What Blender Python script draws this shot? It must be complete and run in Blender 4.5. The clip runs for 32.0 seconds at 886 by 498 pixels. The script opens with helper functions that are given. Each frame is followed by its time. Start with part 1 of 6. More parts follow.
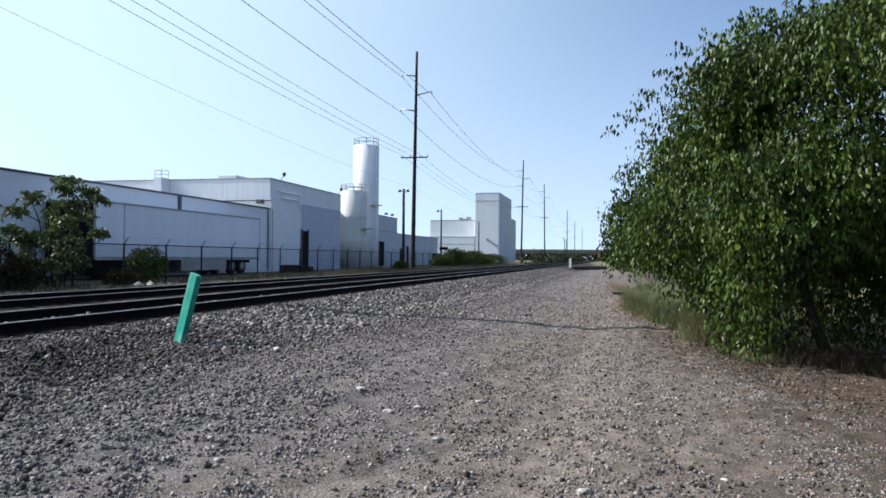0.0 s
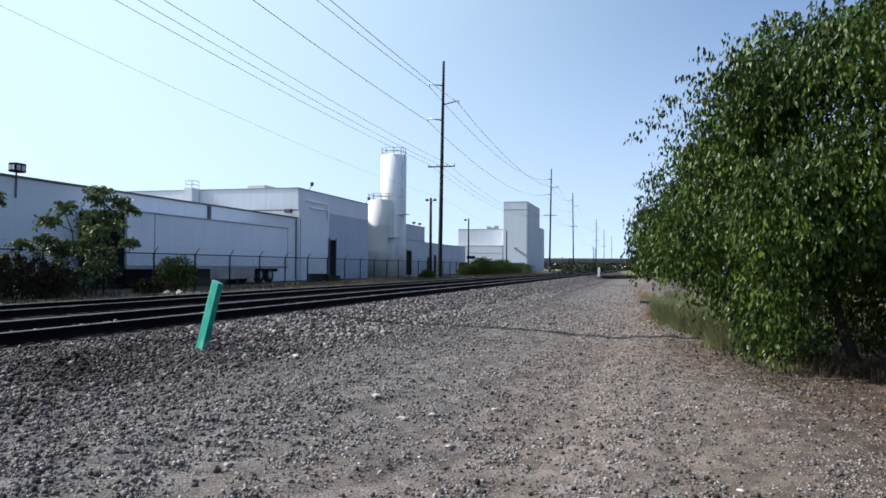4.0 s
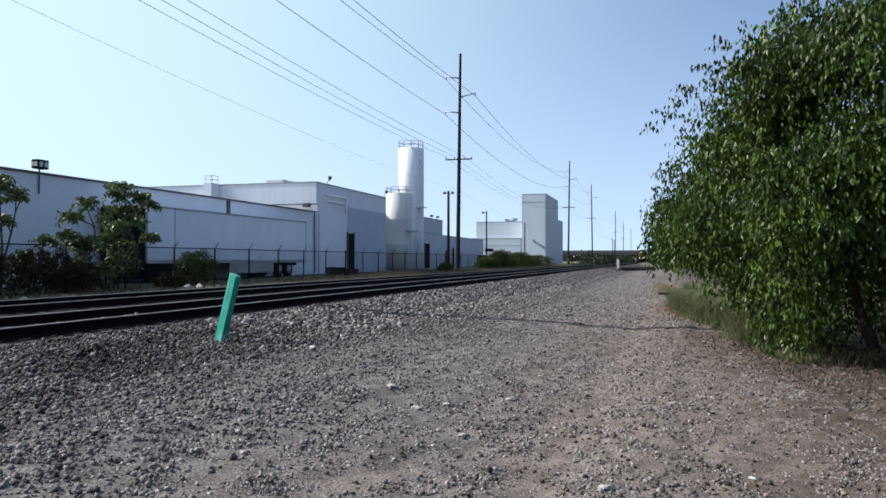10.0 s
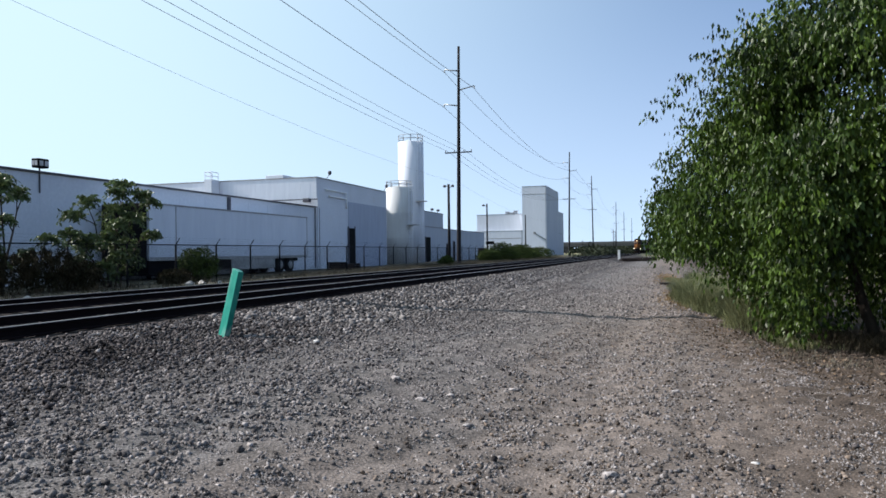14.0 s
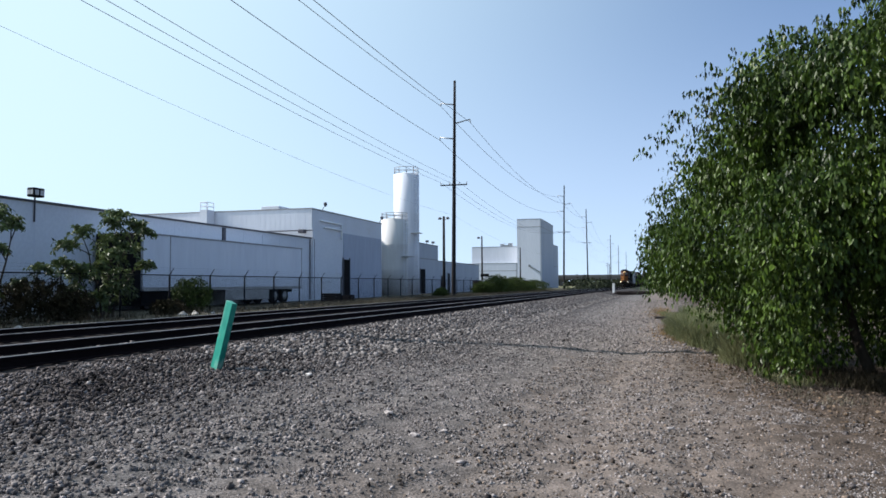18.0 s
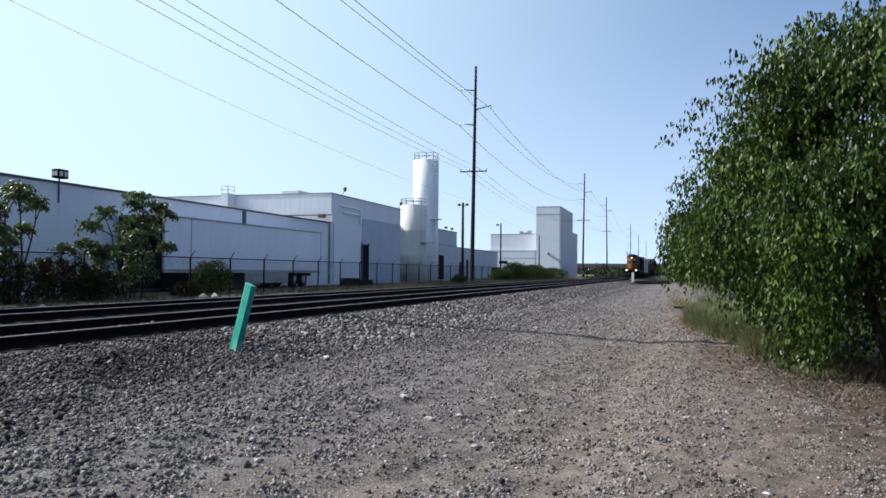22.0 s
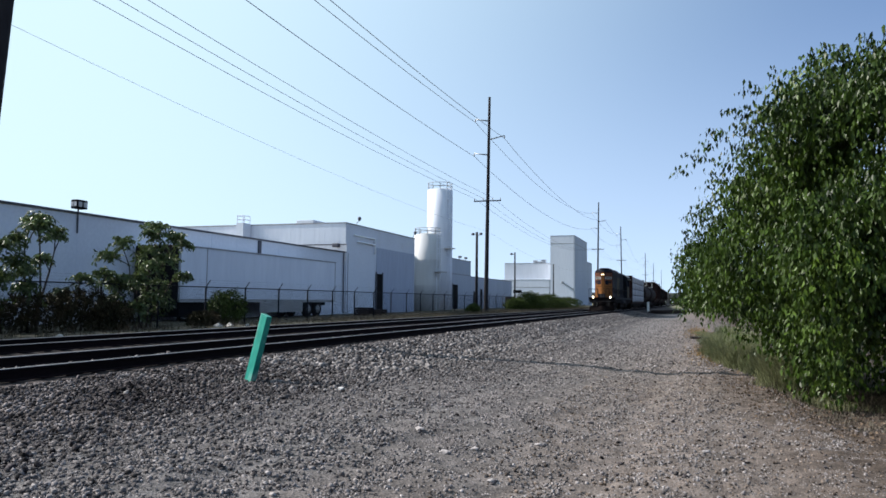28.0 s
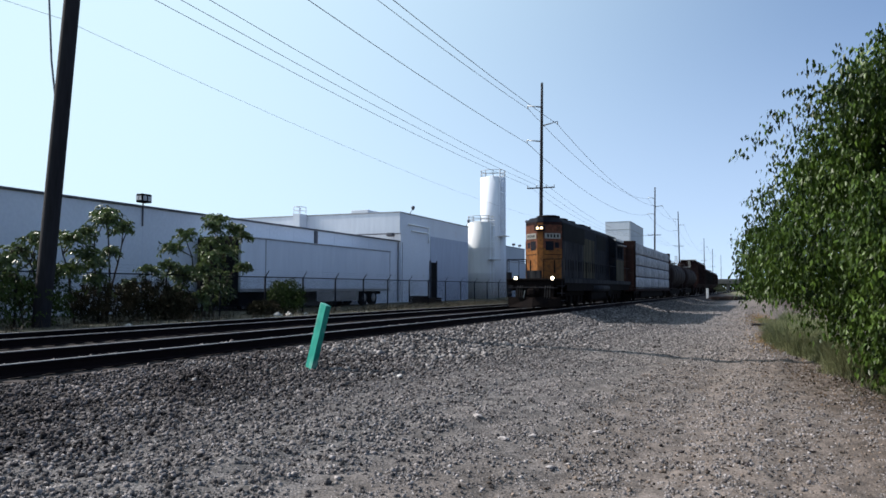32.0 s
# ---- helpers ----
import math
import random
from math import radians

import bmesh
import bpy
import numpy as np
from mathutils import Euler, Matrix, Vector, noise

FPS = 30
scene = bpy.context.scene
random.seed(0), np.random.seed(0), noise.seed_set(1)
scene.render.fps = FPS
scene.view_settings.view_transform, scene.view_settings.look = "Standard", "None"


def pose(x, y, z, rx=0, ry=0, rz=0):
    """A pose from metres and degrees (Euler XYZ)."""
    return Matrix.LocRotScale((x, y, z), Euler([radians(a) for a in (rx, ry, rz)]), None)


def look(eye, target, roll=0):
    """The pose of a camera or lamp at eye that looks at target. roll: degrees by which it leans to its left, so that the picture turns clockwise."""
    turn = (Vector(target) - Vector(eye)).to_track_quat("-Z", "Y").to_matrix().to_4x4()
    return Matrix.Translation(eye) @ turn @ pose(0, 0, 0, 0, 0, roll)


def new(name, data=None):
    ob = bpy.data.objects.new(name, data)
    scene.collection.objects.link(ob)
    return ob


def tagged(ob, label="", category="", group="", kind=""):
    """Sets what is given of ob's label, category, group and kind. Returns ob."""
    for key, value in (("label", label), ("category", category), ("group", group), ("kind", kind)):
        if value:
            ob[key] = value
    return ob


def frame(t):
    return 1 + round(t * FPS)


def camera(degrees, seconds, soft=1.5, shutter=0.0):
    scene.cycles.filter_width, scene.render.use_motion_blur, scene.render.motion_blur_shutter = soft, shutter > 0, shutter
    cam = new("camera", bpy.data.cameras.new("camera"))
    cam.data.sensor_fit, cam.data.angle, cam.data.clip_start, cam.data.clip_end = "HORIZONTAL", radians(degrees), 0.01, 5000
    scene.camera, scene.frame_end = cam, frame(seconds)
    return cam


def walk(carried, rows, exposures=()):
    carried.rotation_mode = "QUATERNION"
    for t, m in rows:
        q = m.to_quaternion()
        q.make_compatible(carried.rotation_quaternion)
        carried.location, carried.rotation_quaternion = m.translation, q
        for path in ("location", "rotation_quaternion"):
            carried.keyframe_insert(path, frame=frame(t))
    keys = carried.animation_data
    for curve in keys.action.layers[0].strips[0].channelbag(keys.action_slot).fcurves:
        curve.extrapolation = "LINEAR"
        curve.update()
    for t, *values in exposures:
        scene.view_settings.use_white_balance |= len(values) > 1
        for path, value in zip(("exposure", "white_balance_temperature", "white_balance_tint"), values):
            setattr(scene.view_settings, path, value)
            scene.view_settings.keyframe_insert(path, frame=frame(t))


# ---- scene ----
cam = camera(62.46, 32.0, soft=1.6)
walk(cam, [
    (0, pose(-0.174, 0.005, 1.635, 90.661, -0.457, 12.557)),
    (0.5, pose(-0.196, -0.003, 1.635, 89.940, -1.308, 13.415)),
    (1, pose(-0.198, -0.003, 1.646, 90.435, -0.068, 13.757)),
    (1.5, pose(-0.169, 0.025, 1.647, 90.556, 1.033, 12.744)),
    (2, pose(-0.132, 0.038, 1.655, 90.192, 0.813, 13.249)),
    (2.5, pose(-0.116, 0.033, 1.647, 91.378, -0.201, 13.563)),
    (3, pose(-0.053, 0.056, 1.645, 91.115, -1.028, 15.299)),
    (3.5, pose(-0.058, 0.048, 1.628, 91.651, -0.595, 14.607)),
    (5.5, pose(0.053, 0.080, 1.588, 89.020, 1.676, 18.172)),
    (6, pose(0.018, 0.115, 1.575, 88.535, 2.021, 20.900)),
    (6.5, pose(0.017, 0.117, 1.580, 88.688, 3.697, 21.097)),
    (7, pose(0.032, 0.104, 1.584, 88.625, 3.135, 19.849)),
    (7.5, pose(0.030, 0.092, 1.588, 88.720, 3.202, 19.520)),
    (8, pose(0.013, 0.099, 1.578, 88.938, 3.422, 19.852)),
    (8.5, pose(0.034, 0.064, 1.591, 90.261, 2.137, 20.518)),
    (9, pose(0.031, 0.036, 1.599, 91.462, 0.000, 19.615)),
    (9.5, pose(0.027, 0.018, 1.595, 91.645, 0.095, 18.272)),
    (10, pose(0.024, 0.017, 1.593, 90.808, -0.041, 16.240)),
    (10.5, pose(0.012, 0.007, 1.586, 90.719, -0.781, 14.970)),
    (11, pose(0.016, -0.043, 1.588, 91.027, -0.671, 15.497)),
    (11.5, pose(0.016, -0.041, 1.589, 91.016, -0.465, 15.706)),
    (12, pose(0.018, -0.044, 1.587, 91.027, -0.354, 15.812)),
    (12.5, pose(0.019, -0.018, 1.589, 90.699, -0.110, 15.641)),
    (13, pose(0.016, -0.019, 1.581, 90.303, 0.694, 16.119)),
    (13.5, pose(0.025, -0.023, 1.578, 90.160, 0.900, 16.356)),
    (15.5, pose(0.021, 0.003, 1.583, 91.059, -0.537, 16.696)),
    (16, pose(-0.021, 0.007, 1.589, 91.176, -1.023, 17.567)),
    (16.5, pose(-0.064, -0.054, 1.595, 92.721, -0.797, 17.623)),
    (17, pose(-0.060, -0.070, 1.599, 92.410, 0.083, 17.163)),
    (17.5, pose(-0.001, -0.025, 1.603, 92.720, -0.104, 17.077)),
    (18, pose(0.025, -0.023, 1.601, 92.793, 0.330, 15.897)),
    (18.5, pose(0.023, -0.003, 1.604, 92.545, 0.794, 16.504)),
    (19, pose(0.024, 0.011, 1.589, 91.496, 1.217, 15.772)),
    (19.5, pose(0.035, 0.003, 1.596, 90.590, 0.678, 16.117)),
    (20, pose(0.038, -0.009, 1.590, 90.780, -0.838, 15.932)),
    (20.5, pose(0.040, -0.009, 1.587, 90.657, -0.172, 16.372)),
    (21, pose(0.044, -0.011, 1.589, 91.553, -0.424, 16.382)),
    (21.5, pose(0.062, -0.024, 1.591, 91.772, -0.429, 14.185)),
    (22, pose(0.035, -0.019, 1.587, 91.728, -0.539, 17.338)),
    (22.5, pose(0.022, -0.008, 1.579, 91.372, -0.162, 18.825)),
    (23, pose(0.022, -0.005, 1.575, 91.124, 0.046, 18.514)),
    (23.5, pose(0.010, 0.008, 1.580, 91.327, 0.382, 19.896)),
    (24, pose(0.029, 0.004, 1.585, 91.941, 0.522, 19.374)),
    (24.5, pose(0.031, 0.001, 1.584, 91.947, 0.982, 19.028)),
    (26.5, pose(0.038, -0.030, 1.602, 92.993, -2.114, 16.591)),
    (27, pose(0.030, -0.011, 1.604, 93.404, -1.213, 17.062)),
    (27.5, pose(0.023, -0.025, 1.610, 93.751, -0.703, 17.553)),
    (28, pose(0.024, -0.041, 1.613, 93.996, -0.571, 18.421)),
    (28.5, pose(0.018, -0.048, 1.612, 93.057, -1.196, 18.572)),
    (29, pose(0.030, -0.021, 1.614, 92.004, -0.454, 17.237)),
    (29.5, pose(0.034, -0.031, 1.611, 91.605, -1.329, 16.307)),
    (30, pose(0.029, -0.038, 1.610, 91.097, -1.353, 17.398)),
    (30.5, pose(0.036, -0.023, 1.597, 90.583, 0.256, 17.662)),
    (31, pose(0.039, -0.025, 1.597, 90.893, 0.630, 16.405)),
    (31.5, pose(0.031, -0.057, 1.603, 92.251, 0.284, 20.011)),
    (32, pose(0.021, -0.113, 1.618, 93.036, -0.140, 22.636)),
], exposures=[(0, 0.80, 6250, 10), (3, 0.82, 6250, 10), (6, 0.69, 6250, 10), (19, 0.69, 6250, 10), (24, 0.76, 6250, 10), (32, 0.66, 6250, 10)])

# ---- light ----
SUN_EL, SUN_SLOPE = 38.0, 0.10
sun_dir = Vector((-1.0, -SUN_SLOPE, 0)).normalized() * math.cos(radians(SUN_EL)) + Vector((0, 0, math.sin(radians(SUN_EL))))
world = bpy.data.worlds.new("sky")
scene.world = world
world.use_nodes = True
wn = world.node_tree.nodes
sky = wn.new("ShaderNodeTexSky")
sky.sky_type, sky.sun_disc = "NISHITA", False
sky.sun_elevation = radians(SUN_EL)
sky.sun_rotation = math.atan2(sun_dir.x, sun_dir.y)
sky.altitude, sky.air_density, sky.dust_density, sky.ozone_density = 1500, 1.0, 0.4, 1.8
wn["Background"].inputs["Strength"].default_value = 0.112
where = wn.new("ShaderNodeTexCoord")
lift = wn.new("ShaderNodeVectorMath")
lift.operation = "ADD"
lift.inputs[1].default_value = (0, 0, 0.10)
unit = wn.new("ShaderNodeVectorMath")
unit.operation = "NORMALIZE"
world.node_tree.links.new(where.outputs["Generated"], lift.inputs[0])
world.node_tree.links.new(lift.outputs[0], unit.inputs[0])
world.node_tree.links.new(unit.outputs[0], sky.inputs["Vector"])
# haze that whitens the sky towards the sun
toward = wn.new("ShaderNodeVectorMath")
toward.operation = "DOT_PRODUCT"
toward.inputs[1].default_value = sun_dir
world.node_tree.links.new(where.outputs["Generated"], toward.inputs[0])
amount = wn.new("ShaderNodeMapRange")
amount.interpolation_type = "SMOOTHSTEP"
for socket, value in (("From Min", -0.12), ("From Max", 0.78), ("To Min", 0.0), ("To Max", 0.88)):
    amount.inputs[socket].default_value = value
world.node_tree.links.new(toward.outputs["Value"], amount.inputs["Value"])
haze = wn.new("ShaderNodeMix")
haze.data_type = "RGBA"
haze.inputs["B"].default_value = (4.5, 5.7, 6.2, 1)
world.node_tree.links.new(amount.outputs[0], haze.inputs["Factor"])
# paler, greyer air low over the horizon
height = wn.new("ShaderNodeSeparateXYZ")
world.node_tree.links.new(where.outputs["Generated"], height.inputs[0])
low = wn.new("ShaderNodeMapRange")
low.interpolation_type = "SMOOTHSTEP"
for socket, value in (("From Min", 0.42), ("From Max", -0.08), ("To Min", 0.0), ("To Max", 0.6)):
    low.inputs[socket].default_value = value
world.node_tree.links.new(height.outputs["Z"], low.inputs["Value"])
dim = wn.new("ShaderNodeMix")
dim.data_type = "RGBA"
dim.inputs["B"].default_value = (4.4, 5.1, 6.1, 1)
world.node_tree.links.new(low.outputs[0], dim.inputs["Factor"])
world.node_tree.links.new(sky.outputs[0], dim.inputs["A"])
world.node_tree.links.new(dim.outputs["Result"], haze.inputs["A"])
world.node_tree.links.new(haze.outputs["Result"], wn["Background"].inputs[0])
sun = new("sun", bpy.data.lights.new("sun", "SUN"))
sun.data.energy, sun.data.angle, sun.data.color = 5.0, radians(0.45), (1.0, 0.93, 0.85)
sun.matrix_world = look(sun_dir * 50, (0, 0, 0))


# ---- materials ----
def material(name, base, other=None, rough=0.7, metal=0.0, fine=30.0, coarse=1.5, bump=0.2, depth=0.01, spread=0.5,
             grain=(1, 1, 1), per_object=0.0, per_island=0.0, specular=0.2, dirt=None, dirt_at=0.62):
    """Base colour varied at two scales, with relief, and dirt in patches."""
    m = bpy.data.materials.new(name)
    m.use_nodes = True
    nodes, link = m.node_tree.nodes, m.node_tree.links.new
    bsdf = nodes["Principled BSDF"]
    bsdf.inputs["Metallic"].default_value, bsdf.inputs["Specular IOR Level"].default_value = metal, specular
    other = other or tuple(c * 0.65 for c in base)
    where = nodes.new("ShaderNodeTexCoord")
    place = nodes.new("ShaderNodeMapping")
    place.inputs["Scale"].default_value = grain
    link(where.outputs["Object"], place.inputs["Vector"])

    def noise_at(scale, detail):
        n = nodes.new("ShaderNodeTexNoise")
        n.inputs["Scale"].default_value, n.inputs["Detail"].default_value = scale, detail
        link(place.outputs[0], n.inputs["Vector"])
        return n.outputs["Fac"]

    small, large = noise_at(fine, 4), noise_at(coarse, 3)
    both = nodes.new("ShaderNodeMath")
    both.operation = "ADD"
    link(small, both.inputs[0])
    link(large, both.inputs[1])
    ramp = nodes.new("ShaderNodeMapRange")
    ramp.inputs["From Min"].default_value, ramp.inputs["From Max"].default_value = 1 - spread / 2, 1 + spread / 2
    link(both.outputs[0], ramp.inputs["Value"])
    mix = nodes.new("ShaderNodeMix")
    mix.data_type = "RGBA"
    mix.inputs["A"].default_value, mix.inputs["B"].default_value = (*base, 1), (*other, 1)
    link(ramp.outputs[0], mix.inputs["Factor"])
    colour = mix.outputs["Result"]
    if dirt:
        over = nodes.new("ShaderNodeMix")
        over.data_type = "RGBA"
        over.inputs["B"].default_value = (*dirt, 1)
        cut = nodes.new("ShaderNodeMapRange")
        cut.inputs["From Min"].default_value, cut.inputs["From Max"].default_value = dirt_at - 0.1, dirt_at + 0.14
        cut.inputs["To Max"].default_value = 0.8
        link(noise_at(coarse * 2.7, 6), cut.inputs["Value"])
        link(cut.outputs[0], over.inputs["Factor"])
        link(colour, over.inputs["A"])
        colour = over.outputs["Result"]
    if per_object or per_island:
        if per_object:
            rand = nodes.new("ShaderNodeObjectInfo").outputs["Random"]
        else:
            rand = nodes.new("ShaderNodeNewGeometry").outputs["Random Per Island"]
        span = nodes.new("ShaderNodeMapRange")
        amount = per_object or per_island
        span.inputs["To Min"].default_value, span.inputs["To Max"].default_value = 1 - amount, 1 + amount
        link(rand, span.inputs["Value"])
        hsv = nodes.new("ShaderNodeHueSaturation")
        link(span.outputs[0], hsv.inputs["Value"])
        link(colour, hsv.inputs["Color"])
        colour = hsv.outputs["Color"]
    link(colour, bsdf.inputs["Base Color"])
    bsdf.inputs["Roughness"].default_value = rough
    if bump:
        b = nodes.new("ShaderNodeBump")
        b.inputs["Strength"].default_value, b.inputs["Distance"].default_value = bump, depth
        link(small, b.inputs["Height"])
        link(b.outputs[0], bsdf.inputs["Normal"])
    return m


def glowing(name, colour, strength):
    m = bpy.data.materials.new(name)
    m.use_nodes = True
    b = m.node_tree.nodes["Principled BSDF"]
    b.inputs["Base Color"].default_value = (*colour, 1)
    b.inputs["Emission Color"].default_value = (*colour, 1)
    b.inputs["Emission Strength"].default_value = strength
    return m


def leaf_material(name, light, dark, gloss=0.12, through_light=0.07):
    """Leaves: green varied leaf by leaf, some light passing through."""
    m = material(name, light, dark, rough=0.42, fine=3.0, coarse=0.6, bump=0, per_island=0.55, specular=gloss, spread=0.5)
    nodes, link = m.node_tree.nodes, m.node_tree.links.new
    bsdf, out = nodes["Principled BSDF"], nodes["Material Output"]
    clear = nodes.new("ShaderNodeBsdfTranslucent")
    src = bsdf.inputs["Base Color"].links[0].from_socket
    link(src, clear.inputs["Color"])
    mix = nodes.new("ShaderNodeMixShader")
    mix.inputs[0].default_value = through_light
    link(bsdf.outputs[0], mix.inputs[1])
    link(clear.outputs[0], mix.inputs[2])
    link(mix.outputs[0], out.inputs["Surface"])
    return m


WHITE_WALL = material("white_wall", (0.66, 0.685, 0.74), (0.58, 0.605, 0.66), 0.75, fine=6, coarse=0.25, bump=0.1, dirt=(0.55, 0.54, 0.52), dirt_at=0.72)
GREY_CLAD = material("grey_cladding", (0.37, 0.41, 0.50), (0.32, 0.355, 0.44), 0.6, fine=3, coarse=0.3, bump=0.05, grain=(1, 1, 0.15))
CREAM_METAL = material("cream_metal", (0.54, 0.55, 0.56), (0.47, 0.475, 0.48), 0.6, fine=3, coarse=0.3, bump=0.05, grain=(1, 1, 0.15))
# white walls' shaded side, its shade put into the colour; also the vents' grey
PLANT_SHADE_GREY = material("plant_shade_grey", (0.40, 0.43, 0.49), (0.34, 0.37, 0.43), 0.6, fine=3, coarse=0.3, bump=0.05, grain=(1, 1, 0.15))
WHITE_METAL = material("white_metal", (0.65, 0.68, 0.745), (0.57, 0.60, 0.67), 0.5, fine=3, coarse=0.3, bump=0.05, grain=(1, 1, 0.15))
BOARD_GREY = material("pale_glass", (0.5, 0.5, 0.52), None, 0.3, fine=5, bump=0)
PIPE_WHITE = material("pipe_white", (0.86, 0.87, 0.88), (0.78, 0.79, 0.80), 0.4, fine=8, bump=0.05)
TRIM_DARK = material("dark_trim", (0.10, 0.10, 0.12), None, 0.6, fine=8)
ROOF_GREY = material("roof_grey", (0.35, 0.35, 0.36), None, 0.8, fine=8)
GALV = material("galvanized", (0.33, 0.34, 0.35), None, 0.45, 0.6, fine=20)
WOOD_POLE = material("pole_wood", (0.022, 0.021, 0.025), (0.011, 0.010, 0.012), 0.9, fine=14, coarse=1.2, bump=0.6, grain=(1, 1, 0.12))
FENCE_DARK = material("fence_dark", (0.014, 0.015, 0.02), None, 0.8, 0.0, fine=20, specular=0.05)
WIRE = material("wire", (0.15, 0.165, 0.19), None, 0.5, 0.3, fine=5, bump=0)
RUST_SIDE = material("rail_rust", (0.014, 0.009, 0.010), (0.008, 0.006, 0.007), 0.95, fine=25, coarse=1.0, bump=0.3, grain=(1, 0.2, 1), specular=0.04)
RAIL_HEAD = material("rail_head", (0.30, 0.28, 0.28), (0.16, 0.14, 0.14), 0.42, 0.7, fine=30, coarse=2.0, bump=0.05, grain=(1, 0.1, 1))
TIE_WOOD = material("tie_wood", (0.022, 0.016, 0.016), (0.045, 0.035, 0.032), 0.95, fine=18, coarse=2, bump=0.8, grain=(0.2, 1, 1), per_object=0.3)
GREEN_POST = material("green_paint", (0.010, 0.17, 0.13), (0.03, 0.24, 0.19), 0.45, fine=22, coarse=5, bump=0.2, dirt=(0.26, 0.36, 0.32), dirt_at=0.66, grain=(1, 1, 0.3))
BLACK = material("black", (0.010, 0.010, 0.011), None, 0.8, fine=20, specular=0.05)
RUBBER = material("tyre_rubber", (0.018, 0.018, 0.019), None, 0.9, fine=40, bump=0.4)
LEAF = leaf_material("leaf", (0.062, 0.102, 0.013), (0.009, 0.021, 0.003), 0.2, 0.14)
LEAF_DARK = leaf_material("leaf_dark", (0.10, 0.135, 0.045), (0.035, 0.052, 0.018), 0.25, 0.2)
SCRUB = leaf_material("scrub_leaf", (0.055, 0.078, 0.022), (0.022, 0.034, 0.01), 0.03)
FAR_SCRUB = leaf_material("far_scrub_leaf", (0.042, 0.050, 0.030), (0.020, 0.025, 0.016), 0.03)
LEAF_BROWN = leaf_material("leaf_brown", (0.035, 0.028, 0.016), (0.018, 0.018, 0.009), 0.03)
BARK = material("bark", (0.05, 0.04, 0.03), (0.028, 0.022, 0.018), 0.95, fine=16, coarse=2, bump=0.8, grain=(1, 1, 0.25))
GRASS = leaf_material("grass", (0.17, 0.175, 0.09), (0.10, 0.115, 0.055), 0.1, 0.25)
GRASS_DRY = leaf_material("grass_dry", (0.24, 0.15, 0.065), (0.15, 0.105, 0.05), 0.03)
FALLEN = leaf_material("fallen_leaf", (0.15, 0.11, 0.078), (0.05, 0.036, 0.026), 0.05)
PALE_WEED = leaf_material("pale_weed", (0.125, 0.112, 0.088), (0.055, 0.05, 0.038), 0.03)
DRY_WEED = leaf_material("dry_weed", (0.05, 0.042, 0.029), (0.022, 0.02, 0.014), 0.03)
SHOULDER_STONE = material("shoulder_stone", (0.215, 0.20, 0.198), (0.055, 0.05, 0.05), 0.95, fine=30, coarse=3, bump=0.2, per_island=0.6, specular=0.05)
PEBBLE = material("pebble", (0.253, 0.231, 0.226), (0.088, 0.078, 0.077), 0.95, fine=30, coarse=8, bump=0.2, per_island=0.65, specular=0.05)
SIDE_STONE = material("side_stone", (0.19, 0.174, 0.173), (0.05, 0.045, 0.046), 0.95, fine=30, coarse=6, bump=0.2, per_island=0.7, specular=0.05)
DIRT_STONE = material("dirt_stone", (0.160, 0.127, 0.106), (0.063, 0.05, 0.041), 0.95, fine=30, coarse=8, bump=0.3, per_island=0.7, specular=0.05)
BALLAST_STONE = material("ballast_stone", (0.135, 0.12, 0.119), (0.013, 0.011, 0.013), 0.94, fine=25, coarse=0.9, bump=0.4, per_island=0.85, specular=0.08)
PALE_STONE = material("pale_stone", (0.48, 0.46, 0.445), None, 0.8, fine=20, per_island=0.2)


# ---- mesh helpers ----
def part(name, bm, mat, parent, label=""):
    """Links a bmesh as one mesh object under a thing or a part."""
    me = bpy.data.meshes.new(name)
    bm.to_mesh(me)
    bm.free()
    me.materials.append(mat)
    ob = new(name, me)
    if parent:
        ob.parent = parent
    if label:
        ob["label"] = label
    return ob


def thing(name, m, label, category, group="", kind=""):
    ob = new(name)
    ob.matrix_basis = m
    return tagged(ob, label, category, group, kind)


def box(bm, x0, x1, y0, y1, z0, z1, bevel=0.0):
    vs = [bm.verts.new((x, y, z)) for z in (z0, z1) for x, y in ((x0, y0), (x1, y0), (x1, y1), (x0, y1))]
    fs = [bm.faces.new([vs[i] for i in f]) for f in ((3, 2, 1, 0), (4, 5, 6, 7), (0, 1, 5, 4), (1, 2, 6, 5), (2, 3, 7, 6), (3, 0, 4, 7))]
    if bevel:
        edges = list({e for f in fs for e in f.edges})
        bmesh.ops.bevel(bm, geom=edges, offset=bevel, segments=1, affect="EDGES")
    return bm


def B(x0, x1, y0, y1, z0, z1, bevel=0.0):
    return box(bmesh.new(), x0, x1, y0, y1, z0, z1, bevel)


def tube(bm, p, q, r0, r1=None, n=10, caps=True):
    p, q = Vector(p), Vector(q)
    r1 = r0 if r1 is None else r1
    d = (q - p).normalized()
    a = d.orthogonal().normalized()
    b = d.cross(a)
    rings = []
    for c, r in ((p, r0), (q, r1)):
        rings.append([bm.verts.new(c + (a * math.cos(2 * math.pi * i / n) + b * math.sin(2 * math.pi * i / n)) * r) for i in range(n)])
    for i in range(n):
        f = bm.faces.new((rings[0][i], rings[0][(i + 1) % n], rings[1][(i + 1) % n], rings[1][i]))
        f.smooth = n > 7
    if caps:
        bm.faces.new(rings[0][::-1])
        bm.faces.new(rings[1])
    return bm


def T(p, q, r0, r1=None, n=10):
    return tube(bmesh.new(), p, q, r0, r1, n)


def chain(bm, pts, r, n=5):
    for p, q in zip(pts, pts[1:]):
        tube(bm, p, q, r, r, n, caps=False)
    return bm


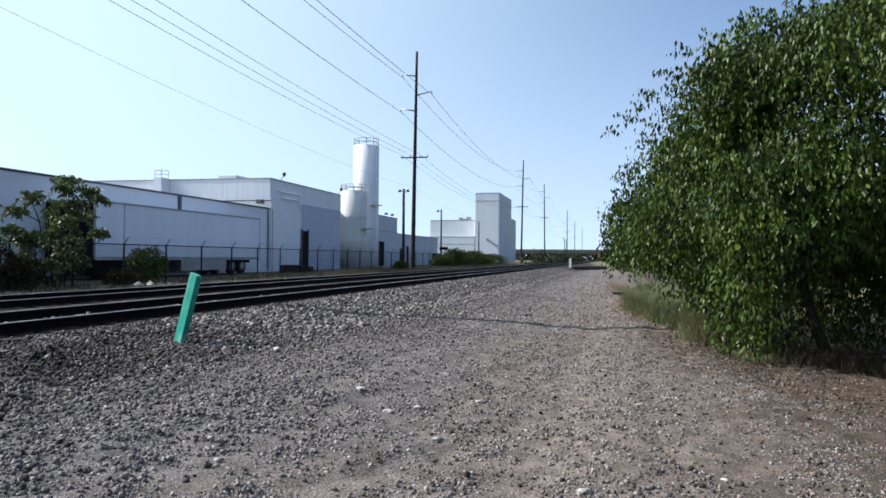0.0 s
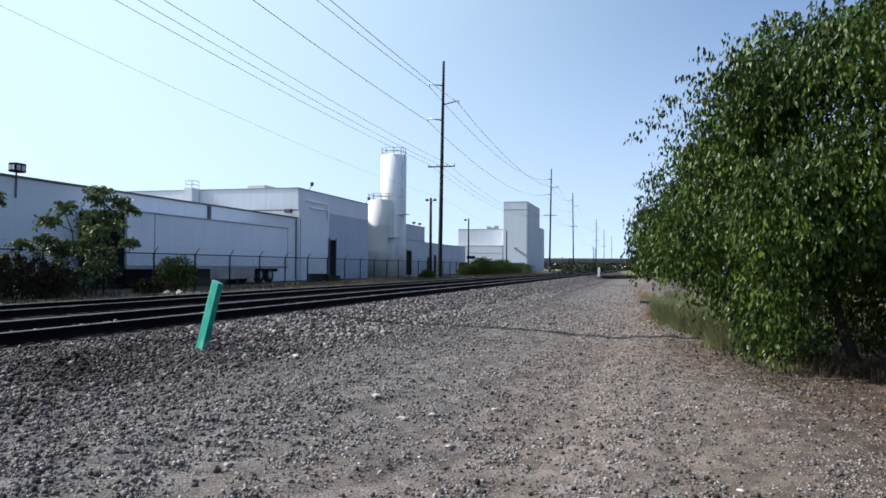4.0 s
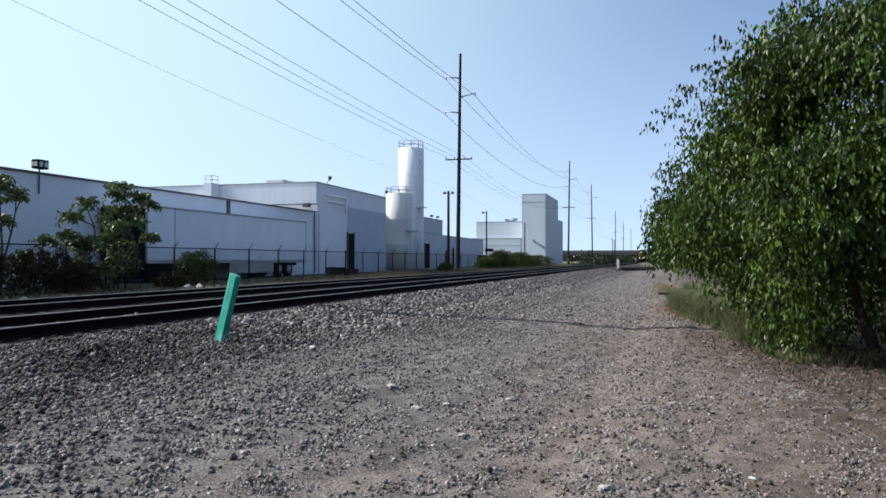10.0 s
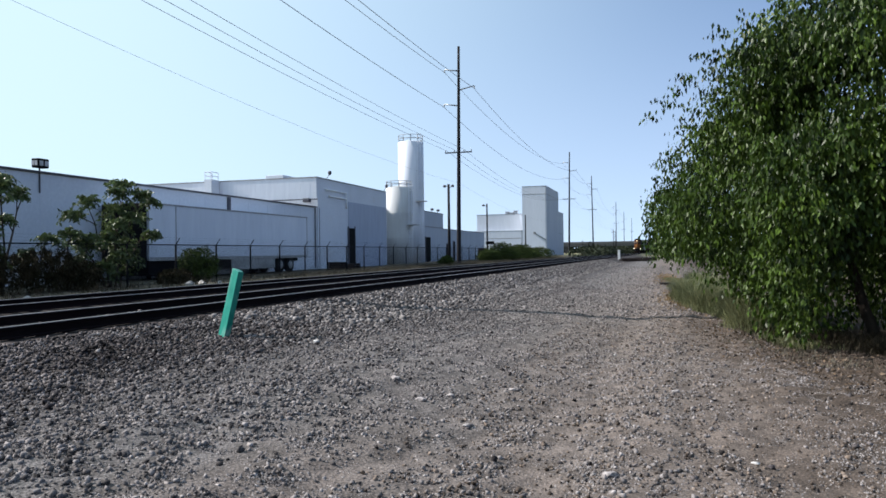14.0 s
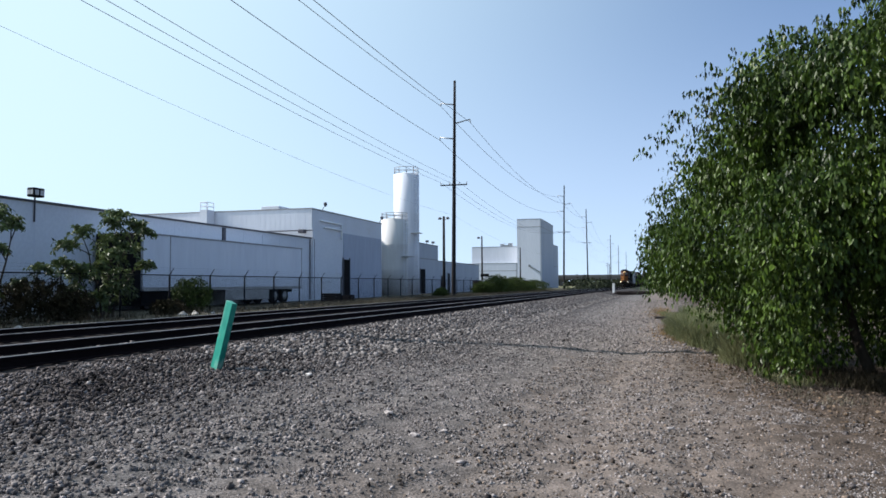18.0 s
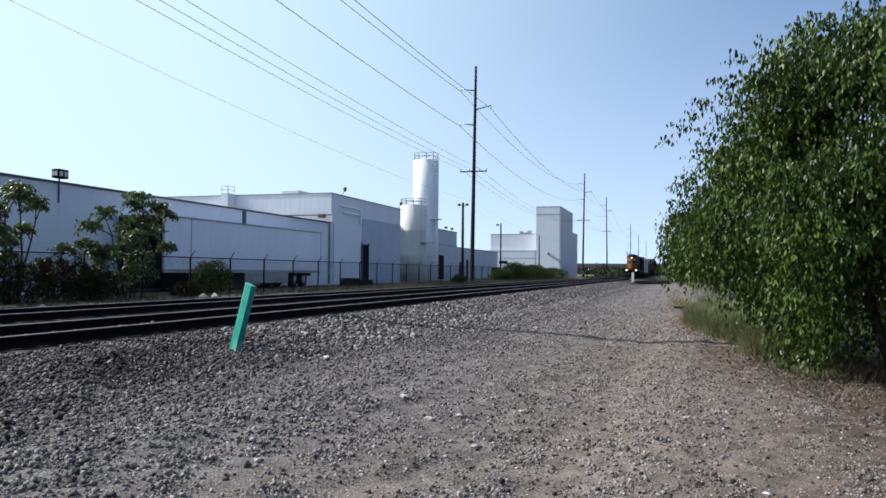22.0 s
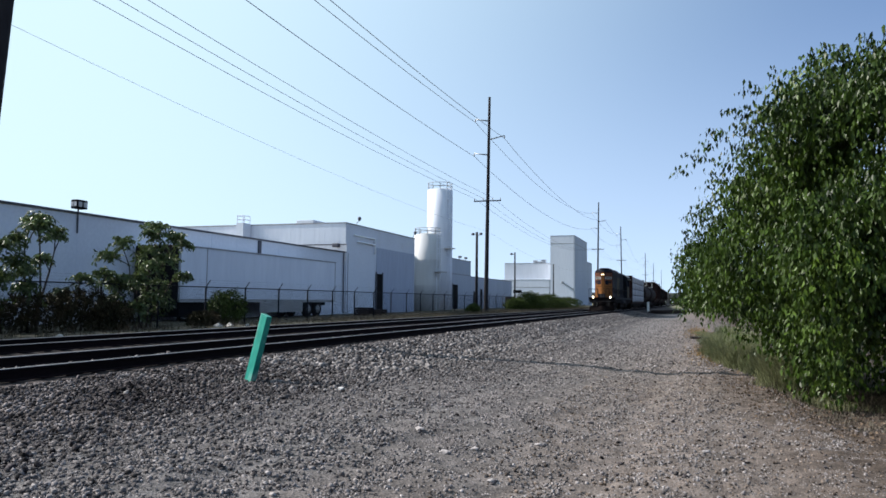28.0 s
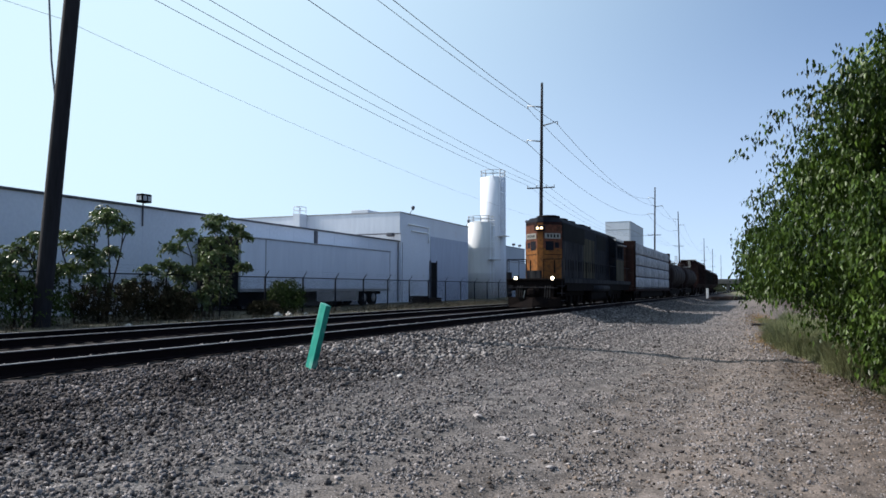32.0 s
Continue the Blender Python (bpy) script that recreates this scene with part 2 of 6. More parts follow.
def profile_y(bm, outline, y0, y1, smooth=False):
    """A prism of an outline of (x, z) pairs along y."""
    a = [bm.verts.new((x, y0, z)) for x, z in outline]
    b = [bm.verts.new((x, y1, z)) for x, z in outline]
    n = len(outline)
    for i in range(n):
        f = bm.faces.new((a[i], a[(i + 1) % n], b[(i + 1) % n], b[i]))
        f.smooth = smooth
    bm.faces.new(a[::-1])
    bm.faces.new(b)
    bmesh.ops.recalc_face_normals(bm, faces=bm.faces[:])
    return bm


def lathe(bm, rings, n=28, x=0.0, y=0.0, axis="z"):
    """Rings of (radius, height) round an upright or lying axis."""
    rows = []
    for r, h in rings:
        row = []
        for i in range(n):
            c, s = math.cos(2 * math.pi * i / n) * r, math.sin(2 * math.pi * i / n) * r
            row.append(bm.verts.new((x + c, y + s, h) if axis == "z" else ((x + c, h, y + s) if axis == "y" else (h, x + c, y + s))))
        rows.append(row)
    for a, b in zip(rows, rows[1:]):
        for i in range(n):
            f = bm.faces.new((a[i], a[(i + 1) % n], b[(i + 1) % n], b[i]))
            f.smooth = True
    bm.faces.new(rows[0][::-1])
    bm.faces.new(rows[-1])
    bmesh.ops.recalc_face_normals(bm, faces=bm.faces[:])
    return bm


def mesh_object(name, verts, faces, mat, parent=None):
    me = bpy.data.meshes.new(name)
    me.from_pydata(verts, [], faces)
    me.update()
    me.materials.append(mat)
    ob = new(name, me)
    if parent:
        ob.parent = parent
    return ob


def quads_object(name, corners, mat, parent=None):
    """corners: an array of n x 4 x 3; one loose quad each."""
    n = len(corners)
    me = bpy.data.meshes.new(name)
    me.vertices.add(n * 4)
    me.vertices.foreach_set("co", np.asarray(corners, dtype=np.float32).ravel())
    me.loops.add(n * 4)
    me.loops.foreach_set("vertex_index", np.arange(n * 4, dtype=np.int32))
    me.polygons.add(n)
    me.polygons.foreach_set("loop_start", np.arange(0, n * 4, 4, dtype=np.int32))
    me.update(calc_edges=True)
    me.materials.append(mat)
    ob = new(name, me)
    if parent:
        ob.parent = parent
    return ob


def stones_object(name, centres, sizes, mat, rng, flat=0.78):
    """Angular stones: squashed, jittered eight-cornered lumps joined in one mesh."""
    n = len(centres)
    cube = np.array([(x, y, z) for z in (-1, 1) for x, y in ((-1, -1), (1, -1), (1, 1), (-1, 1))], dtype=float) * 0.5
    v = cube[None] * rng.uniform(0.5, 1.3, (n, 8, 3)) * rng.uniform(0.65, 1.4, (n, 1, 3)) * sizes[:, None, None] * np.array([1, 1, flat])
    ang = rng.uniform(0, 2 * np.pi, n)
    tilt = rng.uniform(-1.1, 1.1, n)
    c, s, ct, st = np.cos(ang), np.sin(ang), np.cos(tilt), np.sin(tilt)
    y1, z1 = v[..., 1] * ct[:, None] - v[..., 2] * st[:, None], v[..., 1] * st[:, None] + v[..., 2] * ct[:, None]
    x2, y2 = v[..., 0] * c[:, None] - y1 * s[:, None], v[..., 0] * s[:, None] + y1 * c[:, None]
    v = np.stack([x2, y2, z1], -1) + centres[:, None]
    quad = np.array([(3, 2, 1, 0), (4, 5, 6, 7), (0, 1, 5, 4), (1, 2, 6, 5), (2, 3, 7, 6), (3, 0, 4, 7)])
    loops = (np.arange(n)[:, None, None] * 8 + quad[None]).ravel().astype(np.int32)
    me = bpy.data.meshes.new(name)
    me.vertices.add(n * 8)
    me.vertices.foreach_set("co", v.astype(np.float32).ravel())
    me.loops.add(len(loops))
    me.loops.foreach_set("vertex_index", loops)
    me.polygons.add(n * 6)
    me.polygons.foreach_set("loop_start", np.arange(0, n * 24, 4, dtype=np.int32))
    me.update(calc_edges=True)
    me.materials.append(mat)
    return new(name, me)


def grit_object(name, centres, sizes, mat, rng):
    """Small chips half sunk in the ground: a skewed peak over four corners."""
    n = len(centres)
    a = rng.uniform(0, 2 * np.pi, n)[:, None] + np.arange(4)[None] * np.pi / 2 + rng.normal(0, 0.25, (n, 4))
    r = sizes[:, None] * rng.uniform(0.45, 0.85, (n, 4))
    foot = np.stack([np.cos(a) * r, np.sin(a) * r, -0.25 * sizes[:, None] + 0 * r], -1)
    peak = np.stack([rng.normal(0, 0.3, n) * sizes, rng.normal(0, 0.3, n) * sizes, sizes * rng.uniform(0.35, 0.75, n)], -1)
    v = np.concatenate([foot, peak[:, None]], 1) + centres[:, None]
    loops = (np.arange(n)[:, None] * 5 + np.array([0, 1, 4, 1, 2, 4, 2, 3, 4, 3, 0, 4])[None]).ravel().astype(np.int32)
    me = bpy.data.meshes.new(name)
    me.vertices.add(n * 5)
    me.vertices.foreach_set("co", v.astype(np.float32).ravel())
    me.loops.add(n * 12)
    me.loops.foreach_set("vertex_index", loops)
    me.polygons.add(n * 4)
    me.polygons.foreach_set("loop_start", np.arange(0, n * 12, 3, dtype=np.int32))
    me.update(calc_edges=True)
    me.materials.append(mat)
    return new(name, me)


# ---- the lie of the land ----
TRACK_TURN = 0.0165
NEAR_TRACK, FAR_TRACK = -9.97, -14.3      # track centres at y = 0
RAIL_TOP = 0.60
FAR_GROUND = 0.42


def smooth(a, b, x):
    u = np.clip((x - a) / (b - a), 0, 1)
    return u * u * (3 - 2 * u)


def ruts(x, y):
    """Wheel ruts: two along the road and three that cross it in arcs, each a groove between low shoulders."""
    out = 0.0 * x
    r = np.hypot(x + 13.0, y + 4.0)
    for d, w, deep in ((x + 0.95 - 0.03 * y, 0.3, 0.022), (x - 0.8 - 0.02 * y, 0.3, 0.026), (r - 15.2, 0.22, 0.02), (r - 16.9, 0.22, 0.02), (r - 13.1, 0.2, 0.016),
                       (x + 4.9 - 0.33 * y, 0.16, 0.018), (x + 3.6 - 0.36 * y, 0.16, 0.018), (x + 3.2 - 0.10 * y, 0.2, 0.016)):
        q = d / w
        out = out + deep * (-np.exp(-q * q) + 0.55 * np.exp(-(np.abs(q) - 1.5) ** 2 * 2.0))
    return out * smooth(-5.0, -3.8, x) * smooth(3.4, 2.2, x) * smooth(48, 30, y) * smooth(1, 3, y) * 0.85


def ground_z(x, y):
    """Road, ballast bed of the two tracks, and the yard beyond."""
    u = x - TRACK_TURN * np.clip(y, -50, 400)
    dip = -0.07 * smooth(18, 42, y)
    road = dip + 0.02 * np.sin(x * 2.1 + 0.4 * np.sin(y * 0.31)) * smooth(0.5, 3, 6 - np.abs(x)) * 0.8
    rise = 0.34 * smooth(-0.8, -4.3, u)
    road = road + rise * (1 - 0.45 * smooth(10, 15, y) - 0.55 * smooth(15, 34, y)) + ruts(x, y)
    bed = 0.40
    far = smooth(11, 22, y)
    k = smooth(-5.65, -7.6, u) * (1 - far) + np.clip((-6.5 - u) / 1.7, 0, 1) * far
    z = road * (1 - k) + bed * k
    k2 = smooth(-16.2, -17.2, u)
    return z * (1 - k2) + FAR_GROUND * k2


def grid_sheet():
    xs = np.concatenate([-np.geomspace(3000, 62, 14), np.arange(-60, -16, 2.0), np.arange(-16, -9, 0.5), np.arange(-9, 5, 0.12),
                         np.arange(5, 12, 0.5), np.arange(12, 40, 3.0), np.geomspace(42, 3000, 14)])
    ys = np.concatenate([-np.geomspace(2000, 12, 12), np.arange(-10, 3, 1.0), np.arange(3, 26, 0.14), np.arange(26, 60, 0.6), np.arange(60, 420, 6.0), np.geomspace(425, 4500, 18)])
    gx, gy = np.meshgrid(xs, ys)
    gz = ground_z(gx, gy)
    rng = np.random.default_rng(5)
    near = smooth(40, 20, gy) * smooth(2, 4, gy) * smooth(-9, -7.6, gx) * smooth(8, 4, gx)
    gz = gz + near * (rng.normal(0, 0.006, gx.shape))
    nx, ny = len(xs), len(ys)
    v = np.stack([gx, gy, gz], -1).reshape(-1, 3)
    i = np.arange(ny - 1)[:, None] * nx + np.arange(nx - 1)[None]
    f = np.stack([i, i + 1, i + nx + 1, i + nx], -1).reshape(-1, 4)
    return v.tolist(), f.tolist()


def ground_material():
    """Blue-grey crushed stone, tan wheel-worn dirt, dark ballast bed, dry earth in the yard: told apart by where they lie."""
    m = bpy.data.materials.new("gravel_ground")
    m.use_nodes = True
    nodes, link = m.node_tree.nodes, m.node_tree.links.new
    bsdf = nodes["Principled BSDF"]
    bsdf.inputs["Roughness"].default_value, bsdf.inputs["Specular IOR Level"].default_value = 0.95, 0.2
    pos = nodes.new("ShaderNodeNewGeometry").outputs["Position"]
    split = nodes.new("ShaderNodeSeparateXYZ")
    link(pos, split.inputs[0])

    def math2(op, a, b):
        n = nodes.new("ShaderNodeMath")
        n.operation = op
        for s, v in zip(n.inputs, (a, b)):
            if isinstance(v, (int, float)):
                s.default_value = v
            else:
                link(v, s)
        return n.outputs[0]

    def noise_at(scale, detail=4, stretch=(1, 1, 1), kind="ShaderNodeTexNoise"):
        mp = nodes.new("ShaderNodeMapping")
        mp.inputs["Scale"].default_value = stretch
        link(pos, mp.inputs["Vector"])
        n = nodes.new(kind)
        n.inputs["Scale"].default_value = scale
        if kind == "ShaderNodeTexNoise":
            n.inputs["Detail"].default_value = detail
            link(mp.outputs[0], n.inputs["Vector"])
            return n.outputs["Fac"]
        link(mp.outputs[0], n.inputs["Vector"])
        return n

    def ramp(v, a, b):
        n = nodes.new("ShaderNodeMapRange")
        n.interpolation_type = "SMOOTHSTEP"
        n.inputs["From Min"].default_value, n.inputs["From Max"].default_value = a, b
        link(v, n.inputs["Value"])
        return n.outputs[0]

    def mixed(fac, a, b):
        n = nodes.new("ShaderNodeMix")
        n.data_type = "RGBA"
        link(fac, n.inputs["Factor"])
        for s, c in (("A", a), ("B", b)):
            if isinstance(c, tuple):
                n.inputs[s].default_value = (*c, 1)
            else:
                link(c, n.inputs[s])
        return n.outputs["Result"]

    u = math2("SUBTRACT", split.outputs[0], math2("MULTIPLY", split.outputs[1], TRACK_TURN))
    wav = math2("MULTIPLY", math2("SUBTRACT", noise_at(0.5, 3), 0.5), 2.6)
    uw = math2("ADD", u, wav)
    grit = noise_at(55, 3)
    cells = noise_at(34, kind="ShaderNodeTexVoronoi")
    patch = noise_at(1.1, 5, (1, 0.35, 1))
    stone = mixed(ramp(grit, 0.3, 0.7), (0.088, 0.08, 0.079), (0.222, 0.204, 0.202))
    stone = mixed(ramp(cells.outputs["Distance"], 0.25, 0.75), stone, (0.09, 0.084, 0.082))
    dirt = mixed(ramp(grit, 0.35, 0.7), (0.089, 0.070, 0.060), (0.195, 0.158, 0.136))
    road = mixed(math2("MULTIPLY", ramp(math2("ADD", uw, math2("MULTIPLY", patch, 3.0)), -2.6, 1.6), 0.9), stone, dirt)
    # road colour darkens to deep brown towards and beyond the shrub's edge
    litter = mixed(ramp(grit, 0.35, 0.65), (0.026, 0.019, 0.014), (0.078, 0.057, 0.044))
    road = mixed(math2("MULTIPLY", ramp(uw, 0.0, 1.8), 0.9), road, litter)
    # bare trodden earth nearest the turning place
    near = math2("ADD", split.outputs[1], math2("MULTIPLY", math2("SUBTRACT", noise_at(0.9, 5), 0.5), 4.0))
    worn = mixed(ramp(grit, 0.35, 0.7), (0.085, 0.068, 0.06), (0.155, 0.128, 0.115))
    road = mixed(math2("MULTIPLY", math2("MULTIPLY", ramp(near, 5.2, 3.6), ramp(u, -3.8, -2.2)), 0.6), road, worn)
    ballast = mixed(ramp(grit, 0.3, 0.7), (0.013, 0.010, 0.010), (0.055, 0.046, 0.045))
    road = mixed(ramp(uw, -2.8, -6.6), road, ballast)
    gap = math2("MULTIPLY", ramp(u, -11.4, -11.8), ramp(u, -12.9, -12.4))
    road = mixed(math2("MULTIPLY", gap, 0.8), road, stone)
    yard = mixed(ramp(noise_at(3, 5), 0.35, 0.65), (0.085, 0.073, 0.058), (0.05, 0.052, 0.03))
    col = mixed(ramp(u, -16.0, -17.0), road, yard)
    far = mixed(ramp(noise_at(0.03, 5), 0.35, 0.65), (0.10, 0.12, 0.05), (0.2, 0.17, 0.11))
    col = mixed(math2("MAXIMUM", ramp(split.outputs[1], 170, 240), ramp(split.outputs[0], 8, 14)), col, far)
    blot = nodes.new("ShaderNodeMapRange")
    blot.inputs["From Min"].default_value, blot.inputs["From Max"].default_value = 0.36, 0.64
    blot.inputs["To Min"].default_value, blot.inputs["To Max"].default_value = 0.66, 1.3
    link(noise_at(5, 7, (1, 0.6, 1)), blot.inputs["Value"])
    tone = nodes.new("ShaderNodeHueSaturation")
    link(blot.outputs[0], tone.inputs["Value"])
    link(col, tone.inputs["Color"])
    link(tone.outputs["Color"], bsdf.inputs["Base Color"])
    b = nodes.new("ShaderNodeBump")
    b.inputs["Strength"].default_value, b.inputs["Distance"].default_value = 0.6, 0.015
    h = math2("ADD", math2("MULTIPLY", cells.outputs["Distance"], -0.8), grit)
    link(h, b.inputs["Height"])
    link(b.outputs[0], bsdf.inputs["Normal"])
    return m


v, f = grid_sheet()
ground = tagged(mesh_object("ground", v, f, ground_material()), "grey and tan crushed-stone road beside the railway bed", "ground", kind="structure")
for p in ground.data.polygons:
    p.use_smooth = True


# ---- railway ----
TURN = -math.degrees(math.atan(TRACK_TURN))


def track_pose(centre, y, z=0.0):
    return pose(centre + TRACK_TURN * y, y, z, 0, 0, TURN)


def rail_mesh(bm, x, y0, y1):
    """Foot, web and lower head of a rail."""
    t = RAIL_TOP
    profile_y(bm, [(x - 0.075, t - 0.18), (x + 0.075, t - 0.18), (x + 0.07, t - 0.16), (x + 0.012, t - 0.145), (x + 0.01, t - 0.05), (x + 0.037, t - 0.04),
                   (x + 0.037, t - 0.008), (x - 0.037, t - 0.008), (x - 0.037, t - 0.04), (x - 0.01, t - 0.05), (x - 0.012, t - 0.145), (x - 0.07, t - 0.16)], y0, y1)


def railway(centre, name_label, tie_parts):
    tr = thing("railway_track", track_pose(centre, 0), name_label, "railway track", "double railway line", "structure")
    for x in (-0.87, 0.87):
        bm = bmesh.new()
        rail_mesh(bm, x, -60, 640)
        r = part("rail", bm, RUST_SIDE, tr, "rust-brown steel rail with a worn bright head")
        part("rail_head", profile_y(bmesh.new(), [(x - 0.034, RAIL_TOP - 0.008), (x + 0.034, RAIL_TOP - 0.008), (x + 0.032, RAIL_TOP - 0.001), (x + 0.02, RAIL_TOP + 0.002),
                                                  (x - 0.02, RAIL_TOP + 0.002), (x - 0.032, RAIL_TOP - 0.001)], -60, 640), RAIL_HEAD, r, "polished rail head")
    rng = random.Random(3 + tie_parts)
    rest = bmesh.new()
    shared = [B(-1.45, 1.45, -0.115, 0.115, -0.17, 0, 0.012) for _ in range(3)]
    meshes = []
    for i, bm in enumerate(shared):
        for vert in bm.verts:
            vert.co += Vector((rng.uniform(-0.04, 0.04), rng.uniform(-0.01, 0.01), rng.uniform(-0.012, 0.006)))
        me = bpy.data.meshes.new("tie")
        bm.to_mesh(me)
        bm.free()
        me.materials.append(TIE_WOOD)
        meshes.append(me)
    y, k = -12.0, 0
    while y < 230:
        z = RAIL_TOP - 0.18 + rng.uniform(-0.012, 0.0)
        if 2 < y and k < tie_parts:
            ob = new("tie", meshes[k % 3])
            ob.parent = tr
            ob.matrix_basis = pose(rng.uniform(-0.05, 0.05), y, z, 0, 0, rng.uniform(-1, 1))
            k += 1
        else:
            box(rest, -1.45, 1.45, y - 0.115, y + 0.115, z - 0.17, z)
        y += 0.5
    tagged(part("far_ties", rest, TIE_WOOD, tr), kind="stuff")
    return tr


railway(NEAR_TRACK, "railway track with rusty rails on dark wooden ties, carrying the train", 140)
railway(FAR_TRACK, "second railway track with rusty rails, farther from the road", 60)


# ---- poles and wires ----
def line_pole(y, top, base, lean=(0.0, 0.0), arms=(2.5, 4.45, 6.05, 10.85), x=-19.4, tip=0.125, foot=0.235, label="tall dark wooden power pole with short crossarms"):
    """A tapered pole with three single arms and one double arm."""
    p = thing("utility_pole", pose(x, y, base), label, "utility pole", "power line along the track")
    h = top - base
    at = lambda z: Vector((lean[0] * z, lean[1] * z, z))
    bm = bmesh.new()
    rings = []
    for i in range(9):
        z = h * i / 8 - 0.3 * (i == 0)
        r = foot - (foot - tip) * i / 8
        rings.append([bm.verts.new(at(z) + Vector((math.cos(a) * r, math.sin(a) * r, 0))) for a in (2 * math.pi * k / 14 for k in range(14))])
    for lo, hi in zip(rings, rings[1:]):
        for k in range(14):
            bm.faces.new((lo[k], lo[(k + 1) % 14], hi[(k + 1) % 14], hi[k])).smooth = True
    bm.faces.new(rings[-1])
    part("pole", bm, WOOD_POLE, p)
    for z, x0, x1, lift in ((h - arms[0], -1.48, -0.08, 0.25), (h - arms[1], 0.08, 1.65, 0.32), (h - arms[2], -1.54, -0.08, 0.23)):
        bm = bmesh.new()
        inner, outer = (x1, x0) if x0 < 0 else (x0, x1)
        end = at(z) + Vector((outer - (lean[0] * z + x + 19.4 if y < 20 else 0), 0, lift))
        tube(bm, at(z) + Vector((inner, 0, 0)), end, 0.075, 0.05, 8)
        arm = part("crossarm", bm, GALV, p, "grey steel standoff arm")
        bm = bmesh.new()
        lathe(bm, [(0.03, end.z - 0.3), (0.075, end.z - 0.26), (0.04, end.z - 0.22), (0.075, end.z - 0.17), (0.04, end.z - 0.13), (0.075, end.z - 0.08), (0.03, end.z)], 10, end.x, end.y)
        part("insulator", bm, GALV, arm, "grey disc insulator")
    z = h - arms[3]
    arm = part("crossarm", box(bmesh.new(), at(z).x - 1.42, at(z).x + 1.42, at(z).y - 0.2, at(z).y - 0.09, z - 0.06, z + 0.06, 0.01), WOOD_POLE, p, "weathered wooden double crossarm")
    for dx in (-1.37, -0.45, 0.57, 1.37):
        bm = bmesh.new()
        lathe(bm, [(0.02, z + 0.06), (0.05, z + 0.12), (0.03, z + 0.17), (0.06, z + 0.22), (0.02, z + 0.3)], 8, at(z).x + dx, at(z).y - 0.145)
        part("insulator", bm, GALV, arm, "grey pin insulator")
    return p


POLES = [(15.3, 22.37, 0.4, (0.045, 0.037), (2.85, 4.91, 5.25, 10.16), -19.27, 0.2, 0.25),
         (72.1, 22.65, 0.4, (0.012, 0)),
         (170.0, 24.42, 0.4, (0.016, 0)),
         (237.4, 25.56, 0.4, (-0.012, 0)),
         (376.6, 26.02, 0.4, (0, 0)),
         (469.0, 25.56, 0.4, (0, 0)),
         (616.2, 27.73, 0.4, (0, 0))]
for row in POLES:
    pl = line_pole(*row)
    if row[0] < 20:
        # cable that drops beside the leaning pole, and a conduit up its side
        part("drop_cable", chain(bmesh.new(), [Vector((-0.62, 0.1, 14.0)), Vector((-0.55, 0.35, 10.5)), Vector((-0.42, 0.42, 8.2)), Vector((-0.2, 0.42, 7.0))], 0.03, 6), WIRE, pl, "dark hanging cable")
        part("conduit", T((-0.2, 0.0, 0.0), (-0.13, 0.44, 7.0), 0.045, 0.045, 8), GALV, pl, "grey conduit pipe")
behind = (-66.0, 22.6, 0.4, (0.0, 0.0))
line_pole(*behind)


def wire_ends(pl):
    """Where the wires hang on a pole."""
    y, top, base, (lx, ly) = pl[:4]
    arms = pl[4] if len(pl) > 4 else (2.5, 4.45, 6.05, 10.85)
    h = top - base
    out = []
    for z, x, lift in ((h - arms[0], -1.48, 0.25), (h - arms[1], 1.65, 0.32), (h - arms[2], -1.54, 0.23)):
        out.append(Vector((-19.4 + lx * z * (y > 20) + x, y + ly * z, base + z + lift - 0.3)))
    z = h - arms[3]
    for x in (-1.37, -0.45, 0.57):
        out.append(Vector((-19.4 + lx * z + x, y + ly * z - 0.145, base + z + 0.3)))
    return out


def span(a, b, sag, n=26):
    return [a.lerp(b, i / n) - Vector((0, 0, sag * 4 * (i / n) * (1 - i / n))) for i in range(n + 1)]


chain_poles = [behind] + POLES[:6]
for k in range(6):
    bm = bmesh.new()
    for a, b in zip(chain_poles, chain_poles[1:]):
        pa, pb = wire_ends(a)[k], wire_ends(b)[k]
        chain(bm, span(pa, pb, (pb - pa).length ** 2 * (0.00012 if b[0] < 80 else 0.00024)), 0.022 if k < 3 else 0.013, 6)
    tagged(part("power_line", bm, WIRE, None), "thin grey power line sagging between the poles", "power line", "power line along the track")
bm = bmesh.new()
for a, b in zip(chain_poles, chain_poles[1:]):
    pa, pb = (Vector((-19.4 + q[3][0] * 7, q[0] + q[3][1] * 7, 9.75 if q[0] < 20 else 8.7)) for q in (a, b))
    chain(bm, span(pa, pb, (pb - pa).length ** 2 * 0.00018), 0.006, 6)
tagged(part("power_line", bm, WIRE, None), "thin faint telephone cable between the poles", "power line", "power line along the track")


def lamp_post(x, y, top, base, label, r=0.11, lamp=True):
    p = thing("lamp_post", pose(x, y, base), label, "lamp post", "yard lamp posts")
    h = top - base
    part("pole", T((0, 0, -0.3), (0, 0, h), r, r * 0.75, 10), WOOD_POLE, p)
    if lamp:
        arm = part("bracket", T((0, 0, h - 0.35), (-0.5, 0.2, h - 0.1), 0.03, 0.03, 6), GALV, p)
        part("lamp_head", lathe(bmesh.new(), [(0.05, h - 0.05), (0.16, h - 0.1), (0.2, h - 0.24), (0.14, h - 0.32)], 12, -0.5, 0.2), TRIM_DARK, arm, "dark metal lamp head")
    return p


